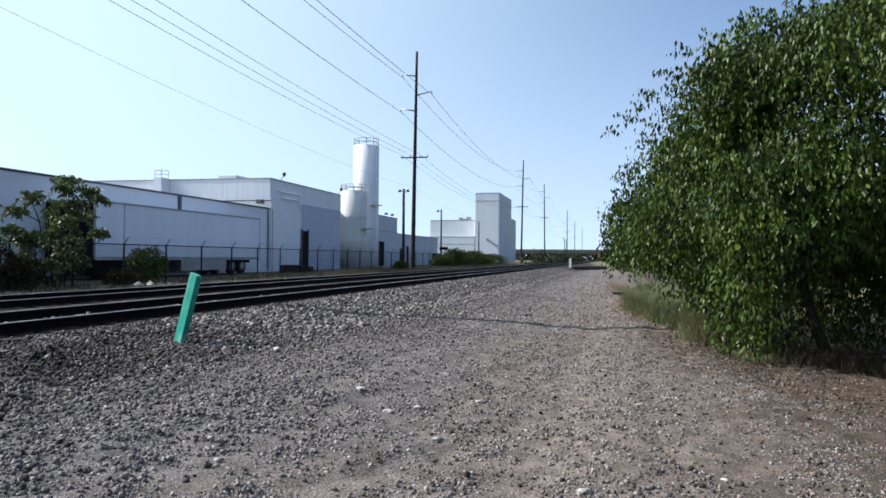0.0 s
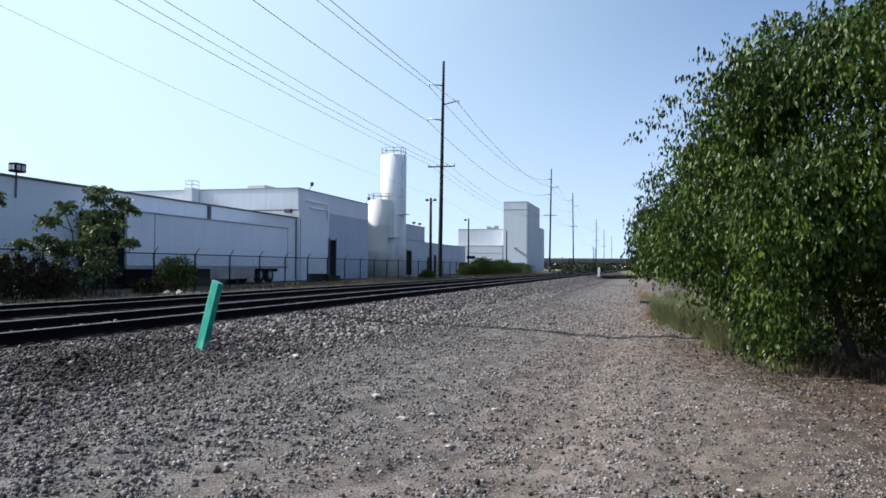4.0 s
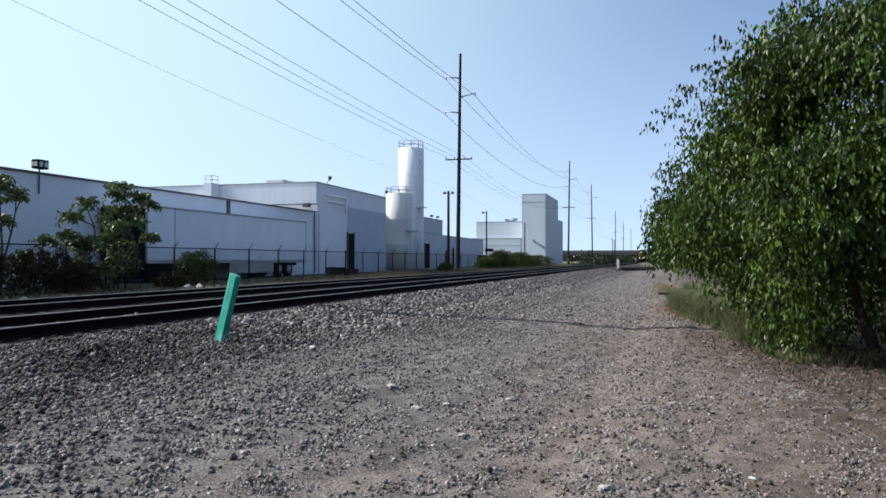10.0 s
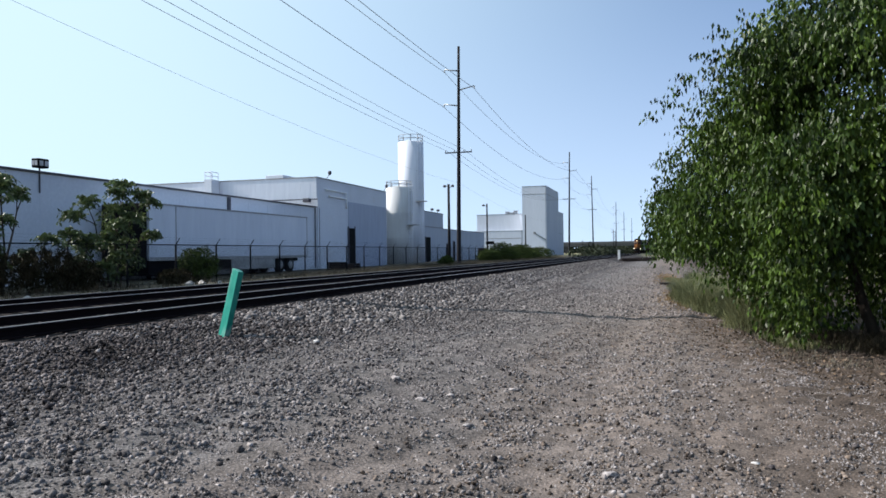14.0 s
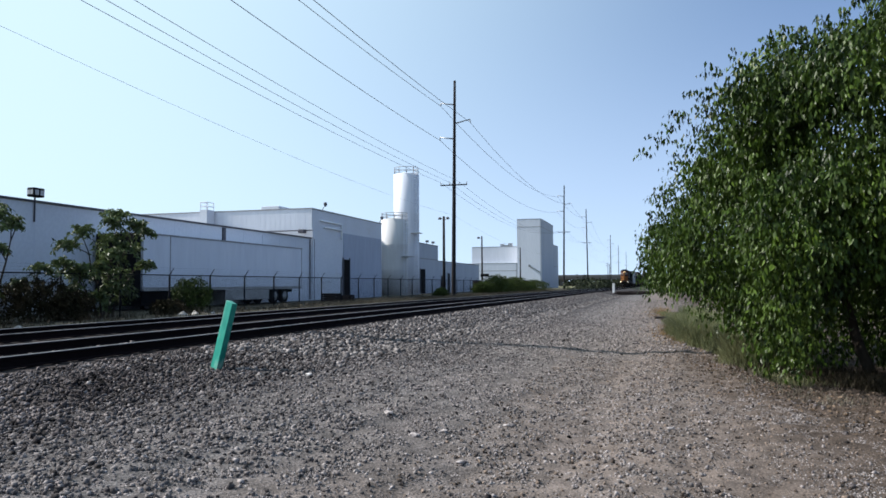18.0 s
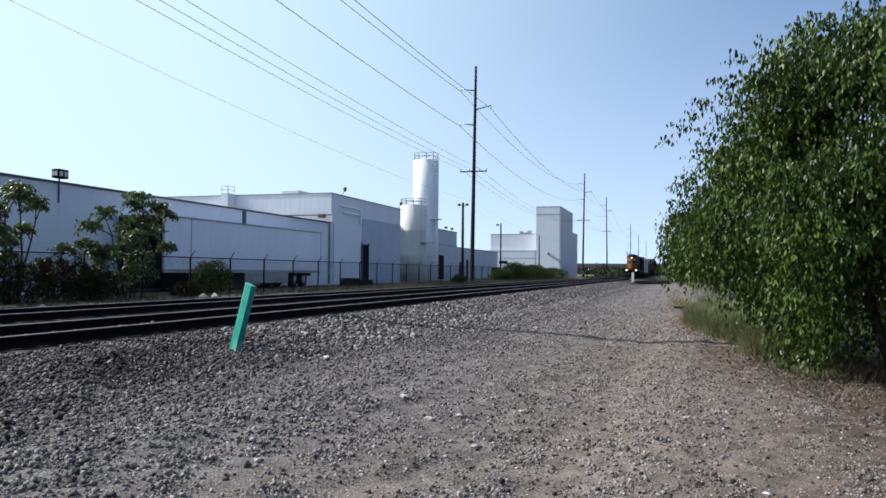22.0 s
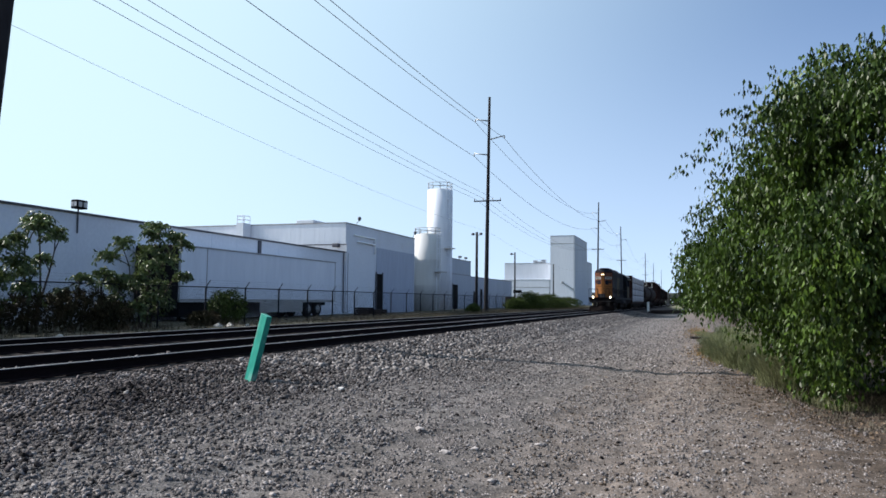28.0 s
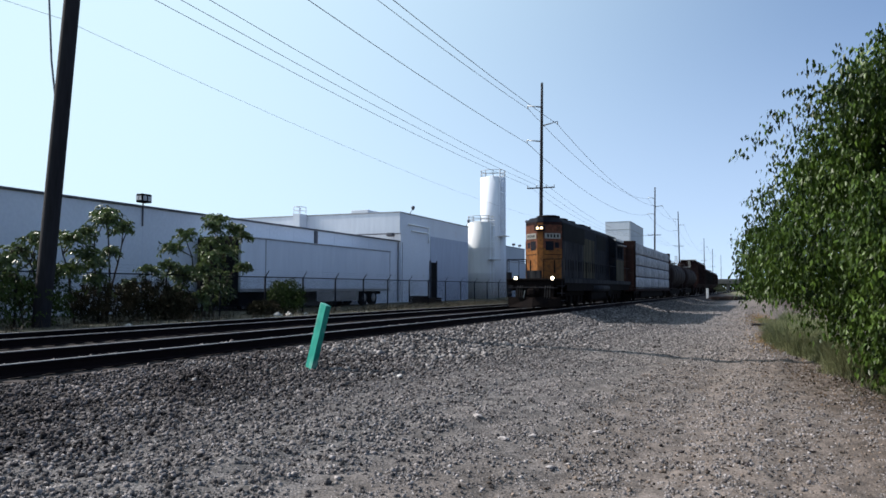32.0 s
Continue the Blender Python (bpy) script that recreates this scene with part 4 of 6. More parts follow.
def woody(name, m, trunks, lobes, twigs, per, spread, size, mat, label, category, seed, shell=0.5, limb_r=0.05, group="", extra=(), width=0.42, floor_z=0.08, droop=0.75, limbs_to=None, hollows=()):
    """A tree or shrub: tapered stems, limbs that reach into the lobes, and a crown of single leaves."""
    rng = np.random.default_rng(seed)
    t = thing(name, m, label, category, group)
    for base, top, r in trunks:
        bm = bmesh.new()
        base, top = Vector(base), Vector(top)
        pts = [base.lerp(top, i / 5) + Vector((rng.normal(0, 0.05), rng.normal(0, 0.05), 0)) * (0 < i < 5) for i in range(6)]
        for i in range(5):
            tube(bm, pts[i], pts[i + 1], r * (1 - 0.14 * i), r * (1 - 0.14 * (i + 1)), 8, caps=i == 0)
        part("trunk", bm, BARK, t)
    for c, rad, wgt in limbs_to or lobes:
        base, top, r = trunks[int(rng.integers(len(trunks)))]
        a = Vector(base).lerp(Vector(top), float(rng.uniform(0.35, 0.85)))
        for _ in range(2):
            e = Vector(c) + Vector(rng.normal(0, 0.35, 3) * np.array(rad))
            mid = a.lerp(e, 0.5) + Vector((0, 0, 0.1))
            bm = bmesh.new()
            tube(bm, a, mid, limb_r, limb_r * 0.6, 6)
            tube(bm, mid, e, limb_r * 0.6, limb_r * 0.2, 6)
            part("limb", bm, BARK, t)
    p, u = lobe_points(lobes, twigs, rng, shell)
    for q, dq in extra:
        p = np.concatenate([p, np.array([q])])
        u = np.concatenate([u, np.array([dq])])
    q, d = sprigs(p, u, per, spread, rng)
    keep = q[:, 2] > floor_z
    for c, rad in hollows:
        away = (((q - np.array(c)) / np.array(rad)) ** 2).sum(1)
        keep &= (away > 1) | (rng.uniform(0, 1, len(q)) < 0.06)
    tagged(leaves_object("crown", leaves(q[keep], d[keep], size, rng, droop, width), mat, t), "dense green leaves", kind="stuff")
    return t


# big leafy shrub beside the road
BUSH = [((3.75, 13.1, 3.2), (1.8, 2.0, 1.9), 3.2), ((4.02, 12.2, 4.3), (2.1, 2.5, 1.75), 3.6), ((2.02, 14.8, 2.6), (1.6, 2.4, 1.95), 3.0), ((5.3, 12.8, 5.65), (2.0, 2.4, 1.45), 2.8),
        ((1.74, 18.4, 2.65), (1.7, 3.0, 1.85), 2.6), ((5.3, 11.4, 4.6), (1.5, 1.6, 1.5), 2.4), ((2.35, 12.9, 1.5), (0.6, 1.3, 1.4), 1.3), ((7.0, 15.5, 1.9), (2.0, 3.0, 1.9), 2.2), ((4.2, 18.0, 1.4), (2.4, 2.4, 1.4), 1.6), ((7.6, 11.0, 1.6), (1.8, 2.6, 1.8), 1.6), ((6.3, 11.4, 1.3), (1.1, 1.4, 1.3), 1.0), ((4.1, 15.2, 1.3), (1.5, 0.9, 1.4), 1.6), ((5.4, 14.0, 1.2), (1.5, 1.2, 1.5), 1.6), ((5.0, 12.6, 2.6), (1.3, 1.4, 1.3), 1.6),  ((2.1, 11.7, 2.35), (0.62, 0.9, 0.85), 1.2), ((2.75, 11.7, 2.7), (0.7, 0.9, 0.95), 1.2), ((1.85, 14.6, 3.75), (1.15, 1.7, 0.95), 1.3), ((2.9, 13.4, 5.0), (1.1, 1.5, 0.8), 1.4), ((1.9, 13.5, 4.65), (0.75, 1.2, 0.65), 1.1), ((7.2, 12.2, 5.0), (2.0, 2.2, 2.6), 1.6),
        ((1.64, 22.5, 2.2), (1.72, 3.2, 1.78), 2.0)]


def sprays(lobes, seed, per):
    """Breaks each lobe into drooping sprays round its skin over a thinner heart, with hollows between."""
    r4 = np.random.default_rng(seed)
    out = []
    for c, r, wgt in lobes:
        c, r = np.array(c), np.array(r)
        out.append((tuple(c), tuple(r * 0.84), wgt * 4.0))
        for k in range(per):
            u = r4.normal(0, 1, 3)
            u /= np.linalg.norm(u)
            q = r4.uniform(0.34, 0.66)
            e = c + u * (r - q * 0.55)
            out.append((tuple(float(v) for v in e), (q * 0.95, q * 1.05, q * 0.72), float(wgt * q * q * 2.6)))
    return out


TIPS = [((1.25, 13.2, 5.2), (-0.5, 0.0, 0.8)), ((1.0, 13.4, 4.95), (-0.8, 0.0, 0.4)), ((1.5, 13.0, 5.3), (-0.4, 0.0, 0.8)), ((0.7, 13.4, 4.6), (-0.9, 0.0, 0.2)), ((0.35, 14.2, 4.3), (-1.0, 0.1, 0.15)), ((0.5, 14.0, 4.45), (-1.0, 0.0, 0.2)), ((0.1, 15.6, 4.3), (-1.0, 0.0, 0.1)), ((0.75, 13.6, 4.5), (-1.0, 0.0, 0.4))]
woody("shrub_tree", pose(0, 0, 0), [((4.2, 12.0, -0.1), (4.4, 12.3, 5.2), 0.14), ((3.6, 13.8, -0.1), (2.6, 14.4, 3.4), 0.10), ((5.0, 11.4, -0.1), (6.0, 11.2, 5.6), 0.12), ((3.6, 18.5, -0.1), (2.4, 18.8, 3.0), 0.09)],
      sprays(BUSH, 17, 24), 26000, 9, 0.40, 0.105, LEAF, "large dense green leafy shrub tree overhanging the gravel road", "tree", 11, shell=0.6, extra=TIPS * 3, width=0.43, droop=0.88, limbs_to=[(c, [0.2 * v for v in r], w) for c, r, w in BUSH[:6]], hollows=[((2.95, 12.1, 0.6), (0.75, 1.5, 0.95)), ((3.4, 11.3, 0.55), (1.0, 1.7, 1.15)), ((4.1, 12.6, 0.7), (1.0, 1.3, 1.0)), ((0.9, 20.5, 0.0), (1.9, 7.0, 1.45))])


def tufts(name, xs, ys, z_of, height, rng, mat, label, blades=7):
    """Grass or weeds: thin bent blades in tufts."""
    n = len(xs)
    out = []
    base = np.stack([xs, ys, z_of(xs, ys)], -1)
    for _ in range(blades):
        h = height * rng.uniform(0.3, 1.15, n)
        a = rng.uniform(0, 2 * np.pi, n)
        lean = rng.uniform(0.15, 1.0, n) * h
        o = base + np.stack([rng.normal(0, 0.05, n), rng.normal(0, 0.05, n), -0.01 + 0 * h], -1)
        tip = o + np.stack([np.cos(a) * lean, np.sin(a) * lean, h], -1)
        wd = np.stack([-np.sin(a), np.cos(a), 0 * a], -1) * (0.0045 + 0.003 * height)
        mid = (o * 0.45 + tip * 0.55) + np.array([0, 0, 1.0]) * (h * 0.12)[:, None]
        out.append(np.stack([o - wd, o + wd, mid + wd * 0.7, mid - wd * 0.7], 1))
        out.append(np.stack([mid - wd * 0.7, mid + wd * 0.7, tip + wd * 0.1, tip - wd * 0.1], 1))
    return tagged(quads_object(name, np.concatenate(out), mat), label, "grass", kind="stuff")


def verge(y):
    """Where the grass begins beside the road."""
    return np.interp(y, [9.5, 11.0, 12.2, 15.2, 17.5, 22.7, 30.0, 45.0], [2.85, 2.3, 1.95, 1.5, 1.38, 0.55, 0.6, 0.45])


rng = np.random.default_rng(21)
n = 2200
gy = 12.5 + 31 * rng.uniform(0, 1, n) ** 1.2
gx = verge(gy) + np.abs(rng.normal(0, 0.5, n)) - 0.2 * np.sin(gy * 1.9) * np.sin(gy * 0.7)
tufts("grass", gx, gy, ground_z, 0.12, rng, GRASS, "green grass and weeds under the shrub")
n = 2900
gy = np.concatenate([14.6 + 12 * rng.uniform(0, 1, n - 600), 28.0 + 12 * rng.uniform(0, 1, 600)])
gx = verge(gy) + 0.12 + 0.16 * np.sin(gy * 2.3) * np.sin(gy * 0.9) + np.abs(rng.normal(0, 0.55, n)) + 0.8 * (gy > 28)
tall = rng.uniform(0, 1, n) < 0.55
tufts("grass", gx[tall], gy[tall], ground_z, 0.58, rng, GRASS, "tall thin green grass along the shrub's edge", 11)
tufts("grass", gx[~tall] - 0.12, gy[~tall], ground_z, 0.26, rng, GRASS, "low soft green grass along the shrub's edge", 9)
n = 1300
gx = np.concatenate([rng.normal(0.55, 0.35, n // 2), rng.normal(0.7, 0.3, n - n // 2)])
gy = np.concatenate([rng.normal(43, 4.5, n // 2), rng.normal(25.0, 2.5, n - n // 2)])
tufts("grass", gx, gy, ground_z, 0.08, rng, GRASS_DRY, "short yellowed grass at the road's edge")
n = 300
gy = rng.uniform(10.5, 16.5, n)
gx = verge(gy) + rng.normal(0.1, 0.3, n)
tufts("grass", gx, gy, ground_z, 0.08, rng, PALE_WEED, "short yellowed grass at the shrub's foot")
n = 1500
gy = 8.5 + 9 * rng.uniform(0, 1, n)
gx = verge(gy) - 0.15 + rng.normal(0, 0.55, n)
flat = leaves(np.stack([gx, gy, ground_z(gx, gy) + 0.02], -1), rng.normal(0, 1, (n, 3)) * np.array([1, 1, 0.1]), 0.05, rng, 0.0, 0.6)
tagged(leaves_object("fallen_leaves", flat, FALLEN), "dry tan and brown leaves fallen beside the shrub", "fallen leaves", kind="stuff")
n = 3000
gy = 10 + 120 * rng.uniform(0, 1, n) ** 0.8
gx = rng.uniform(-19.9, -16.6, n) + TRACK_TURN * gy * 0.4
tufts("dry_weeds", gx, gy, ground_z, 0.34, rng, DRY_WEED, "dry tan weeds along the tracks and fence", 5)
n = 3000
gy = 33 + 110 * rng.uniform(0, 1, n) ** 0.9
gx = rng.uniform(-19.9, -16.6, n) + TRACK_TURN * gy * 0.4
tufts("pale_weeds", gx, gy, ground_z, 0.3, rng, PALE_WEED, "pale dry grass along the fence farther down the line", 6)

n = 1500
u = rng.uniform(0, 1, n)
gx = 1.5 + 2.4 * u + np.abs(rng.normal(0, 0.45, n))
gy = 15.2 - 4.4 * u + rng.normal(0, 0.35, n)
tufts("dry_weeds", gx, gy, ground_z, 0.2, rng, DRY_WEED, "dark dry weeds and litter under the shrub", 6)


# saplings and shrubs by the fence
def frond_tree(name, x, y, stems, heads, seed, label):
    """A thin tree whose shoots each end in a rosette of long feathered leaves. stems: (foot y, top y, top z); heads: (y, z, size)."""
    r6 = np.random.default_rng(seed)
    t = thing(name, pose(x, y, FAR_GROUND), label, "tree", "saplings by the fence")
    lines = []
    for y0, y1, z1 in stems:
        bm = bmesh.new()
        pts = [Vector((r6.normal(0, 0.05), y0 + (y1 - y0) * (i / 5) ** 1.4, z1 * i / 5 - 0.05 * (i == 0))) for i in range(6)]
        for i in range(5):
            tube(bm, pts[i], pts[i + 1], 0.05 - 0.007 * i, 0.05 - 0.007 * (i + 1), 7, caps=i == 0)
        part("trunk", bm, BARK, t)
        lines.append(pts)
    base, side = [], []
    for hy, hz, k in heads:
        pts = min(lines, key=lambda q: min((p.y - hy) ** 2 + 0.6 * (p.z - hz + 0.5) ** 2 for p in q))
        foot = min(pts, key=lambda p: (p.y - hy) ** 2 + 0.6 * (p.z - hz + 0.5) ** 2)
        head = Vector((r6.normal(0, 0.25), hy, hz))
        part("limb", tube(bmesh.new(), foot, head, 0.022, 0.01, 6), BARK, t)
        m = 19
        for j in range(m):
            az = 2 * math.pi * (j + r6.uniform(0, 0.8)) / m
            out = np.array([math.cos(az), math.sin(az), 0.0])
            el, length = r6.uniform(-0.5, 1.0), k * r6.uniform(0.35, 0.75)
            q = (np.arange(9) + 1.5) / 10
            spine = np.array(head) + out * (q * length * math.cos(el))[:, None]
            spine[:, 2] += q * length * math.sin(el) - 0.55 * length * q ** 2
            across = np.array([-out[1], out[0], 0.0])
            for sgn in (-1, 1):
                base.append(spine)
                side.append(np.repeat((across * sgn + out * 0.35)[None], 9, 0))
    p, d = np.concatenate(base), np.concatenate(side)
    tagged(leaves_object("crown", leaves(p + r6.normal(0, 0.03, p.shape), d, 0.19, r6, 0.5, 0.42), LEAF_DARK, t), "drooping feathered green leaves", kind="stuff")
    return t


frond_tree("sapling", -20.25, 23.5, [(0.0, 0.75, 3.9), (0.2, 1.4, 3.3), (-0.1, -1.1, 3.0), (-0.3, -1.6, 1.7), (0.5, 1.6, 1.8)],
           [(0.76, 4.1, 1), (0.3, 3.7, 1), (1.1, 3.65, 1), (-1.2, 3.3, 0.9), (-1.15, 2.85, 0.8), (1.8, 3.5, 0.6), (0.4, 3.1, 1), (0.9, 2.75, 1), (0.1, 2.5, 1), (-2.0, 2.1, 0.8), (-1.4, 1.9, 1), (-0.9, 1.65, 1), (-1.6, 1.15, 0.9), (-0.3, 2.0, 1),
            (1.8, 2.15, 0.7), (1.7, 1.6, 0.8), (0.7, 1.8, 1), (0.1, 1.2, 1), (1.1, 1.1, 1), (-0.6, 0.8, 1), (-1.2, 0.6, 0.8), (0.6, 0.6, 0.9)], 31, "young green tree with feathered leaves growing by the fence")
frond_tree("sapling", -20.25, 17.6, [(0.45, 0.5, 3.4), (1.0, 1.05, 3.7), (0.95, 1.9, 3.4), (-0.3, -0.9, 2.8), (-1.2, -2.3, 2.4), (2.3, 2.8, 1.8)],
           [(0.5, 3.55, 1), (0.85, 3.75, 0.8), (1.15, 3.8, 1), (1.85, 3.45, 0.7), (1.25, 2.5, 0.6), (-0.2, 3.0, 1), (-0.8, 2.85, 1), (-0.35, 2.3, 1), (-0.75, 1.8, 1), (-1.6, 2.75, 1), (-2.2, 2.3, 1), (-1.5, 1.9, 1), (-2.4, 1.5, 1), (-3.0, 2.0, 1), (2.8, 1.9, 0.8), (2.4, 1.4, 0.7),
            (0.35, 2.1, 0.7), (0.2, 1.5, 0.8), (-1.8, 1.2, 1), (-3.2, 1.2, 1)], 33, "slender green tree with bare lower stems by the fence")


def shrub(x, y, r, h, seed, mat=None, twigs=750, size=0.10, label="low green shrub by the fence"):
    return woody("shrub", pose(x, y, float(ground_z(np.array(x), np.array(y))) - 0.02), [((0, 0, 0), (0.05, 0.05, h * 0.6), 0.03), ((0.05, 0, 0), (-0.2 * r, 0.2 * r, h * 0.55), 0.025)],
                 [((0, 0, h * 0.45), (r * 0.8, r, h * 0.45), 2), ((0.1 * r, 0.45 * r, h * 0.62), (r * 0.45, r * 0.5, h * 0.36), 1), ((0, -0.4 * r, h * 0.6), (r * 0.4, r * 0.45, h * 0.33), 1)],
                 twigs, 8, 0.25, size, mat or SCRUB, label, "shrub", seed, group="shrubs by the fence", limb_r=0.015)


shrub(-20.2, 28.9, 0.95, 1.6, 41)
shrub(-20.0, 20.2, 1.0, 1.5, 42, LEAF_BROWN, label="dark brownish shrub by the fence")
shrub(-20.0, 18.2, 1.2, 1.4, 43, LEAF_BROWN, label="dark brownish shrub by the fence")
shrub(-20.2, 12.8, 1.7, 2.3, 44)
shrub(-19.8, 21.3, 0.8, 1.0, 45, LEAF_BROWN)
shrub(-19.7, 26.6, 0.7, 0.6, 48, LEAF_BROWN)
shrub(-20.0, 15.2, 1.5, 1.6, 49)
shrub(-18.0, 62.5, 0.7, 0.9, 46)
for i, (x, y, r, h) in enumerate(((-19.0, 84, 2.2, 2.0), (-18.6, 89, 2.4, 2.2), (-18.8, 95, 2.6, 2.1), (-18.4, 101, 2.6, 2.0), (-18.4, 108, 2.8, 2.0), (-18.2, 116, 3.0, 1.9))):
    shrub(x, y, r * (0.75 + 0.4 * (i % 2)), h * (0.8, 1.1, 0.9, 1.15, 0.85, 1.0)[i], 60 + i, twigs=1500, size=0.13, label="rounded green shrub beside the tracks")


# ---- road things ----
def leaning_post():
    b, t = Vector((-6.24, 9.6, 0.38)), Vector((-5.985, 9.6, 1.36))
    d = (t - b).normalized()
    p = thing("marker_post", Matrix.Translation(b) @ Vector((0, 0, 1)).rotation_difference(d).to_matrix().to_4x4() @ pose(0, 0, 0, 0, 0, -35), "leaning green painted square marker post in the ballast", "post")
    part("post", box(bmesh.new(), -0.12, 0.12, -0.042, 0.042, -0.3, (t - b).length, 0.006), GREEN_POST, p)
    return p


leaning_post()
mk = thing("marker_post", pose(-5.4, 112, float(ground_z(np.array(-5.4), np.array(112.0)))), "small white roadside marker post", "post")
part("post", box(bmesh.new(), -0.17, 0.17, -0.06, 0.06, -0.2, 1.5, 0.02), material("white_marker", (0.8, 0.8, 0.78), None, 0.6), mk)
pk = thing("plank", pose(0.7, 35.0, float(ground_z(np.array(0.7), np.array(35.0))) + 0.02, 2, 1, 12), "weathered brown plank lying on the grass edge", "plank")
part("board", box(bmesh.new(), -0.55, 0.55, -0.14, 0.14, 0, 0.09, 0.01), TIE_WOOD, pk)

pk = thing("plank", pose(1.1, 29.9, float(ground_z(np.array(1.1), np.array(29.9))) + 0.015, 0, 2, 6), "short pale plank lying in the grass edge", "plank")
part("board", box(bmesh.new(), -0.42, 0.42, -0.08, 0.08, 0, 0.06, 0.008), PALE_STONE, pk)

# distant overpass and tree line
ov = thing("overpass", pose(0, 420, 0), "low dark concrete road overpass far along the line", "bridge")
CONC = material("concrete", (0.13, 0.13, 0.135), None, 0.9, fine=2)
part("deck", B(-60, 130, 0, 9, 4.2, 5.8), CONC, ov)
part("parapet", B(-60, 130, -0.3, 0, 5.4, 6.7), CONC, ov)
for x in range(-50, 130, 20):
    part("pier", B(x - 0.8, x + 0.8, 3, 5, -1.5, 4.2), CONC, ov)


def far_trees():
    r2 = np.random.default_rng(77)
    n = 60
    lobes = []
    for i in range(n):
        a = r2.uniform(-0.9, 0.9)
        x, y = 700 * math.sin(a) * 1.0, 620 + 60 * r2.uniform(-1, 1)
        lobes.append(((x, y, r2.uniform(0.5, 3)), (r2.uniform(8, 16), 6, r2.uniform(3.0, 6.5)), 1))
    for i in range(70):
        lobes.append(((-75 + 3.2 * i + r2.uniform(-2, 2), 440 + r2.uniform(-4, 8), 1.0), (r2.uniform(3, 6), 3, r2.uniform(2.6, 4.2)), 0.7))
    p, u = lobe_points(lobes, 16000, r2, 0.5)
    tagged(leaves_object("far_woods", leaves(p, u, 2.0, r2, 0.2, 0.9), FAR_SCRUB), "dark green tree line on the horizon", "woods", kind="stuff")


far_trees()


def dark_pile(x, y, n, seed):
    """Old ties thrown on a heap."""
    z = float(ground_z(np.array(x), np.array(y)))
    p = thing("tie_pile", pose(x, y, z), "low heap of old dark railway ties", "timber pile")
    r3 = random.Random(seed)
    for i in range(n):
        q = part("tie", box(bmesh.new(), -1.3, 1.3, -0.115, 0.115, 0, 0.17, 0.01), TIE_WOOD, p)
        q.matrix_basis = pose(r3.uniform(-0.8, 0.8), r3.uniform(-0.7, 0.7), 0.17 * (i // 4), 0, 0, r3.uniform(-12, 12))


dark_pile(-3.4, 112, 12, 2)
dark_pile(-1.9, 116, 11, 4)
lamp_post(-14.5, 262, 9.0, FAR_GROUND, "far yard pole with a small lamp", 0.13)
lamp_post(-13.0, 245, 8.0, FAR_GROUND, "far yard pole with a small lamp", 0.13)
lamp_post(-15.5, 280, 8.6, FAR_GROUND, "far yard pole with a small lamp", 0.13)


def far_hedge():
    r3 = np.random.default_rng(91)
    lobes = []
    for i in range(46):
        y = 150 + 190 * i / 46
        x = -15.5 + TRACK_TURN * y * 0.8 + r3.uniform(-2.5, 1.0)
        lobes.append(((x, y, 0.4 + r3.uniform(0.3, 0.9)), (r3.uniform(1.2, 2.4), 3.0, r3.uniform(0.8, 1.9)), 1))
    for i in range(30):
        y = 135 + 200 * i / 30
        lobes.append(((4.5 + r3.uniform(-2, 3), y, -0.3 + r3.uniform(0.2, 0.9)), (r3.uniform(1.6, 3.0), 3.4, r3.uniform(1.0, 2.6)), 1))
    p, u = lobe_points(lobes, 16000, r3, 0.5)
    tagged(leaves_object("hedgerow", leaves(p, u, 0.5, r3, 0.3, 0.7), FAR_SCRUB), "dark scrub growing along the far line", "scrub", kind="stuff")


far_hedge()


def litter(x, y, m, size, label, seed):
    """A crumpled light scrap."""
    r5 = random.Random(seed)
    z = float(ground_z(np.array(x), np.array(y)))
    p = thing("litter", pose(x, y, z, 0, 0, r5.uniform(0, 180)), label, "litter", "scraps by the fence")
    bm = bmesh.new()
    bmesh.ops.create_icosphere(bm, subdivisions=1, radius=size)
    for vert in bm.verts:
        vert.co = Vector((vert.co.x * r5.uniform(0.7, 1.5), vert.co.y * r5.uniform(0.5, 1.2), max(-0.02, vert.co.z * r5.uniform(0.3, 0.9))))
    part("scrap", bm, m, p)


SCRAP = material("pale_scrap", (0.5, 0.48, 0.45), None, 0.7)
litter(-18.2, 25.6, SCRAP, 0.22, "crumpled pale scrap in the weeds", 1)
litter(-18.3, 26.5, SCRAP, 0.2, "crumpled pale scrap in the weeds", 2)
litter(-17.6, 17.0, SCRAP, 0.1, "small pale scrap in the weeds", 3)
litter(-18.0, 27.4, SCRAP, 0.12, "small pale scrap in the weeds", 4)


def rock(x, y, size, seed, m=None, label="pale stone lying on the gravel road"):
    r5 = random.Random(seed)
    z = float(ground_z(np.array(x), np.array(y)))
    bm = bmesh.new()
    bmesh.ops.create_icosphere(bm, subdivisions=2, radius=size)
    for vert in bm.verts:
        n3 = noise.noise(vert.co * (1.6 / size) + Vector((seed, 0, 0)))
        vert.co = Vector((vert.co.x * 1.3, vert.co.y * 0.9, vert.co.z * 0.45)) * (1 + 0.35 * n3)
    ob = part("stone", bm, m or PALE_STONE, None)
    ob.matrix_basis = pose(x, y, z + size * 0.3, 0, 0, r5.uniform(0, 180))
    tagged(ob, label, "stone", "loose stones on the road")


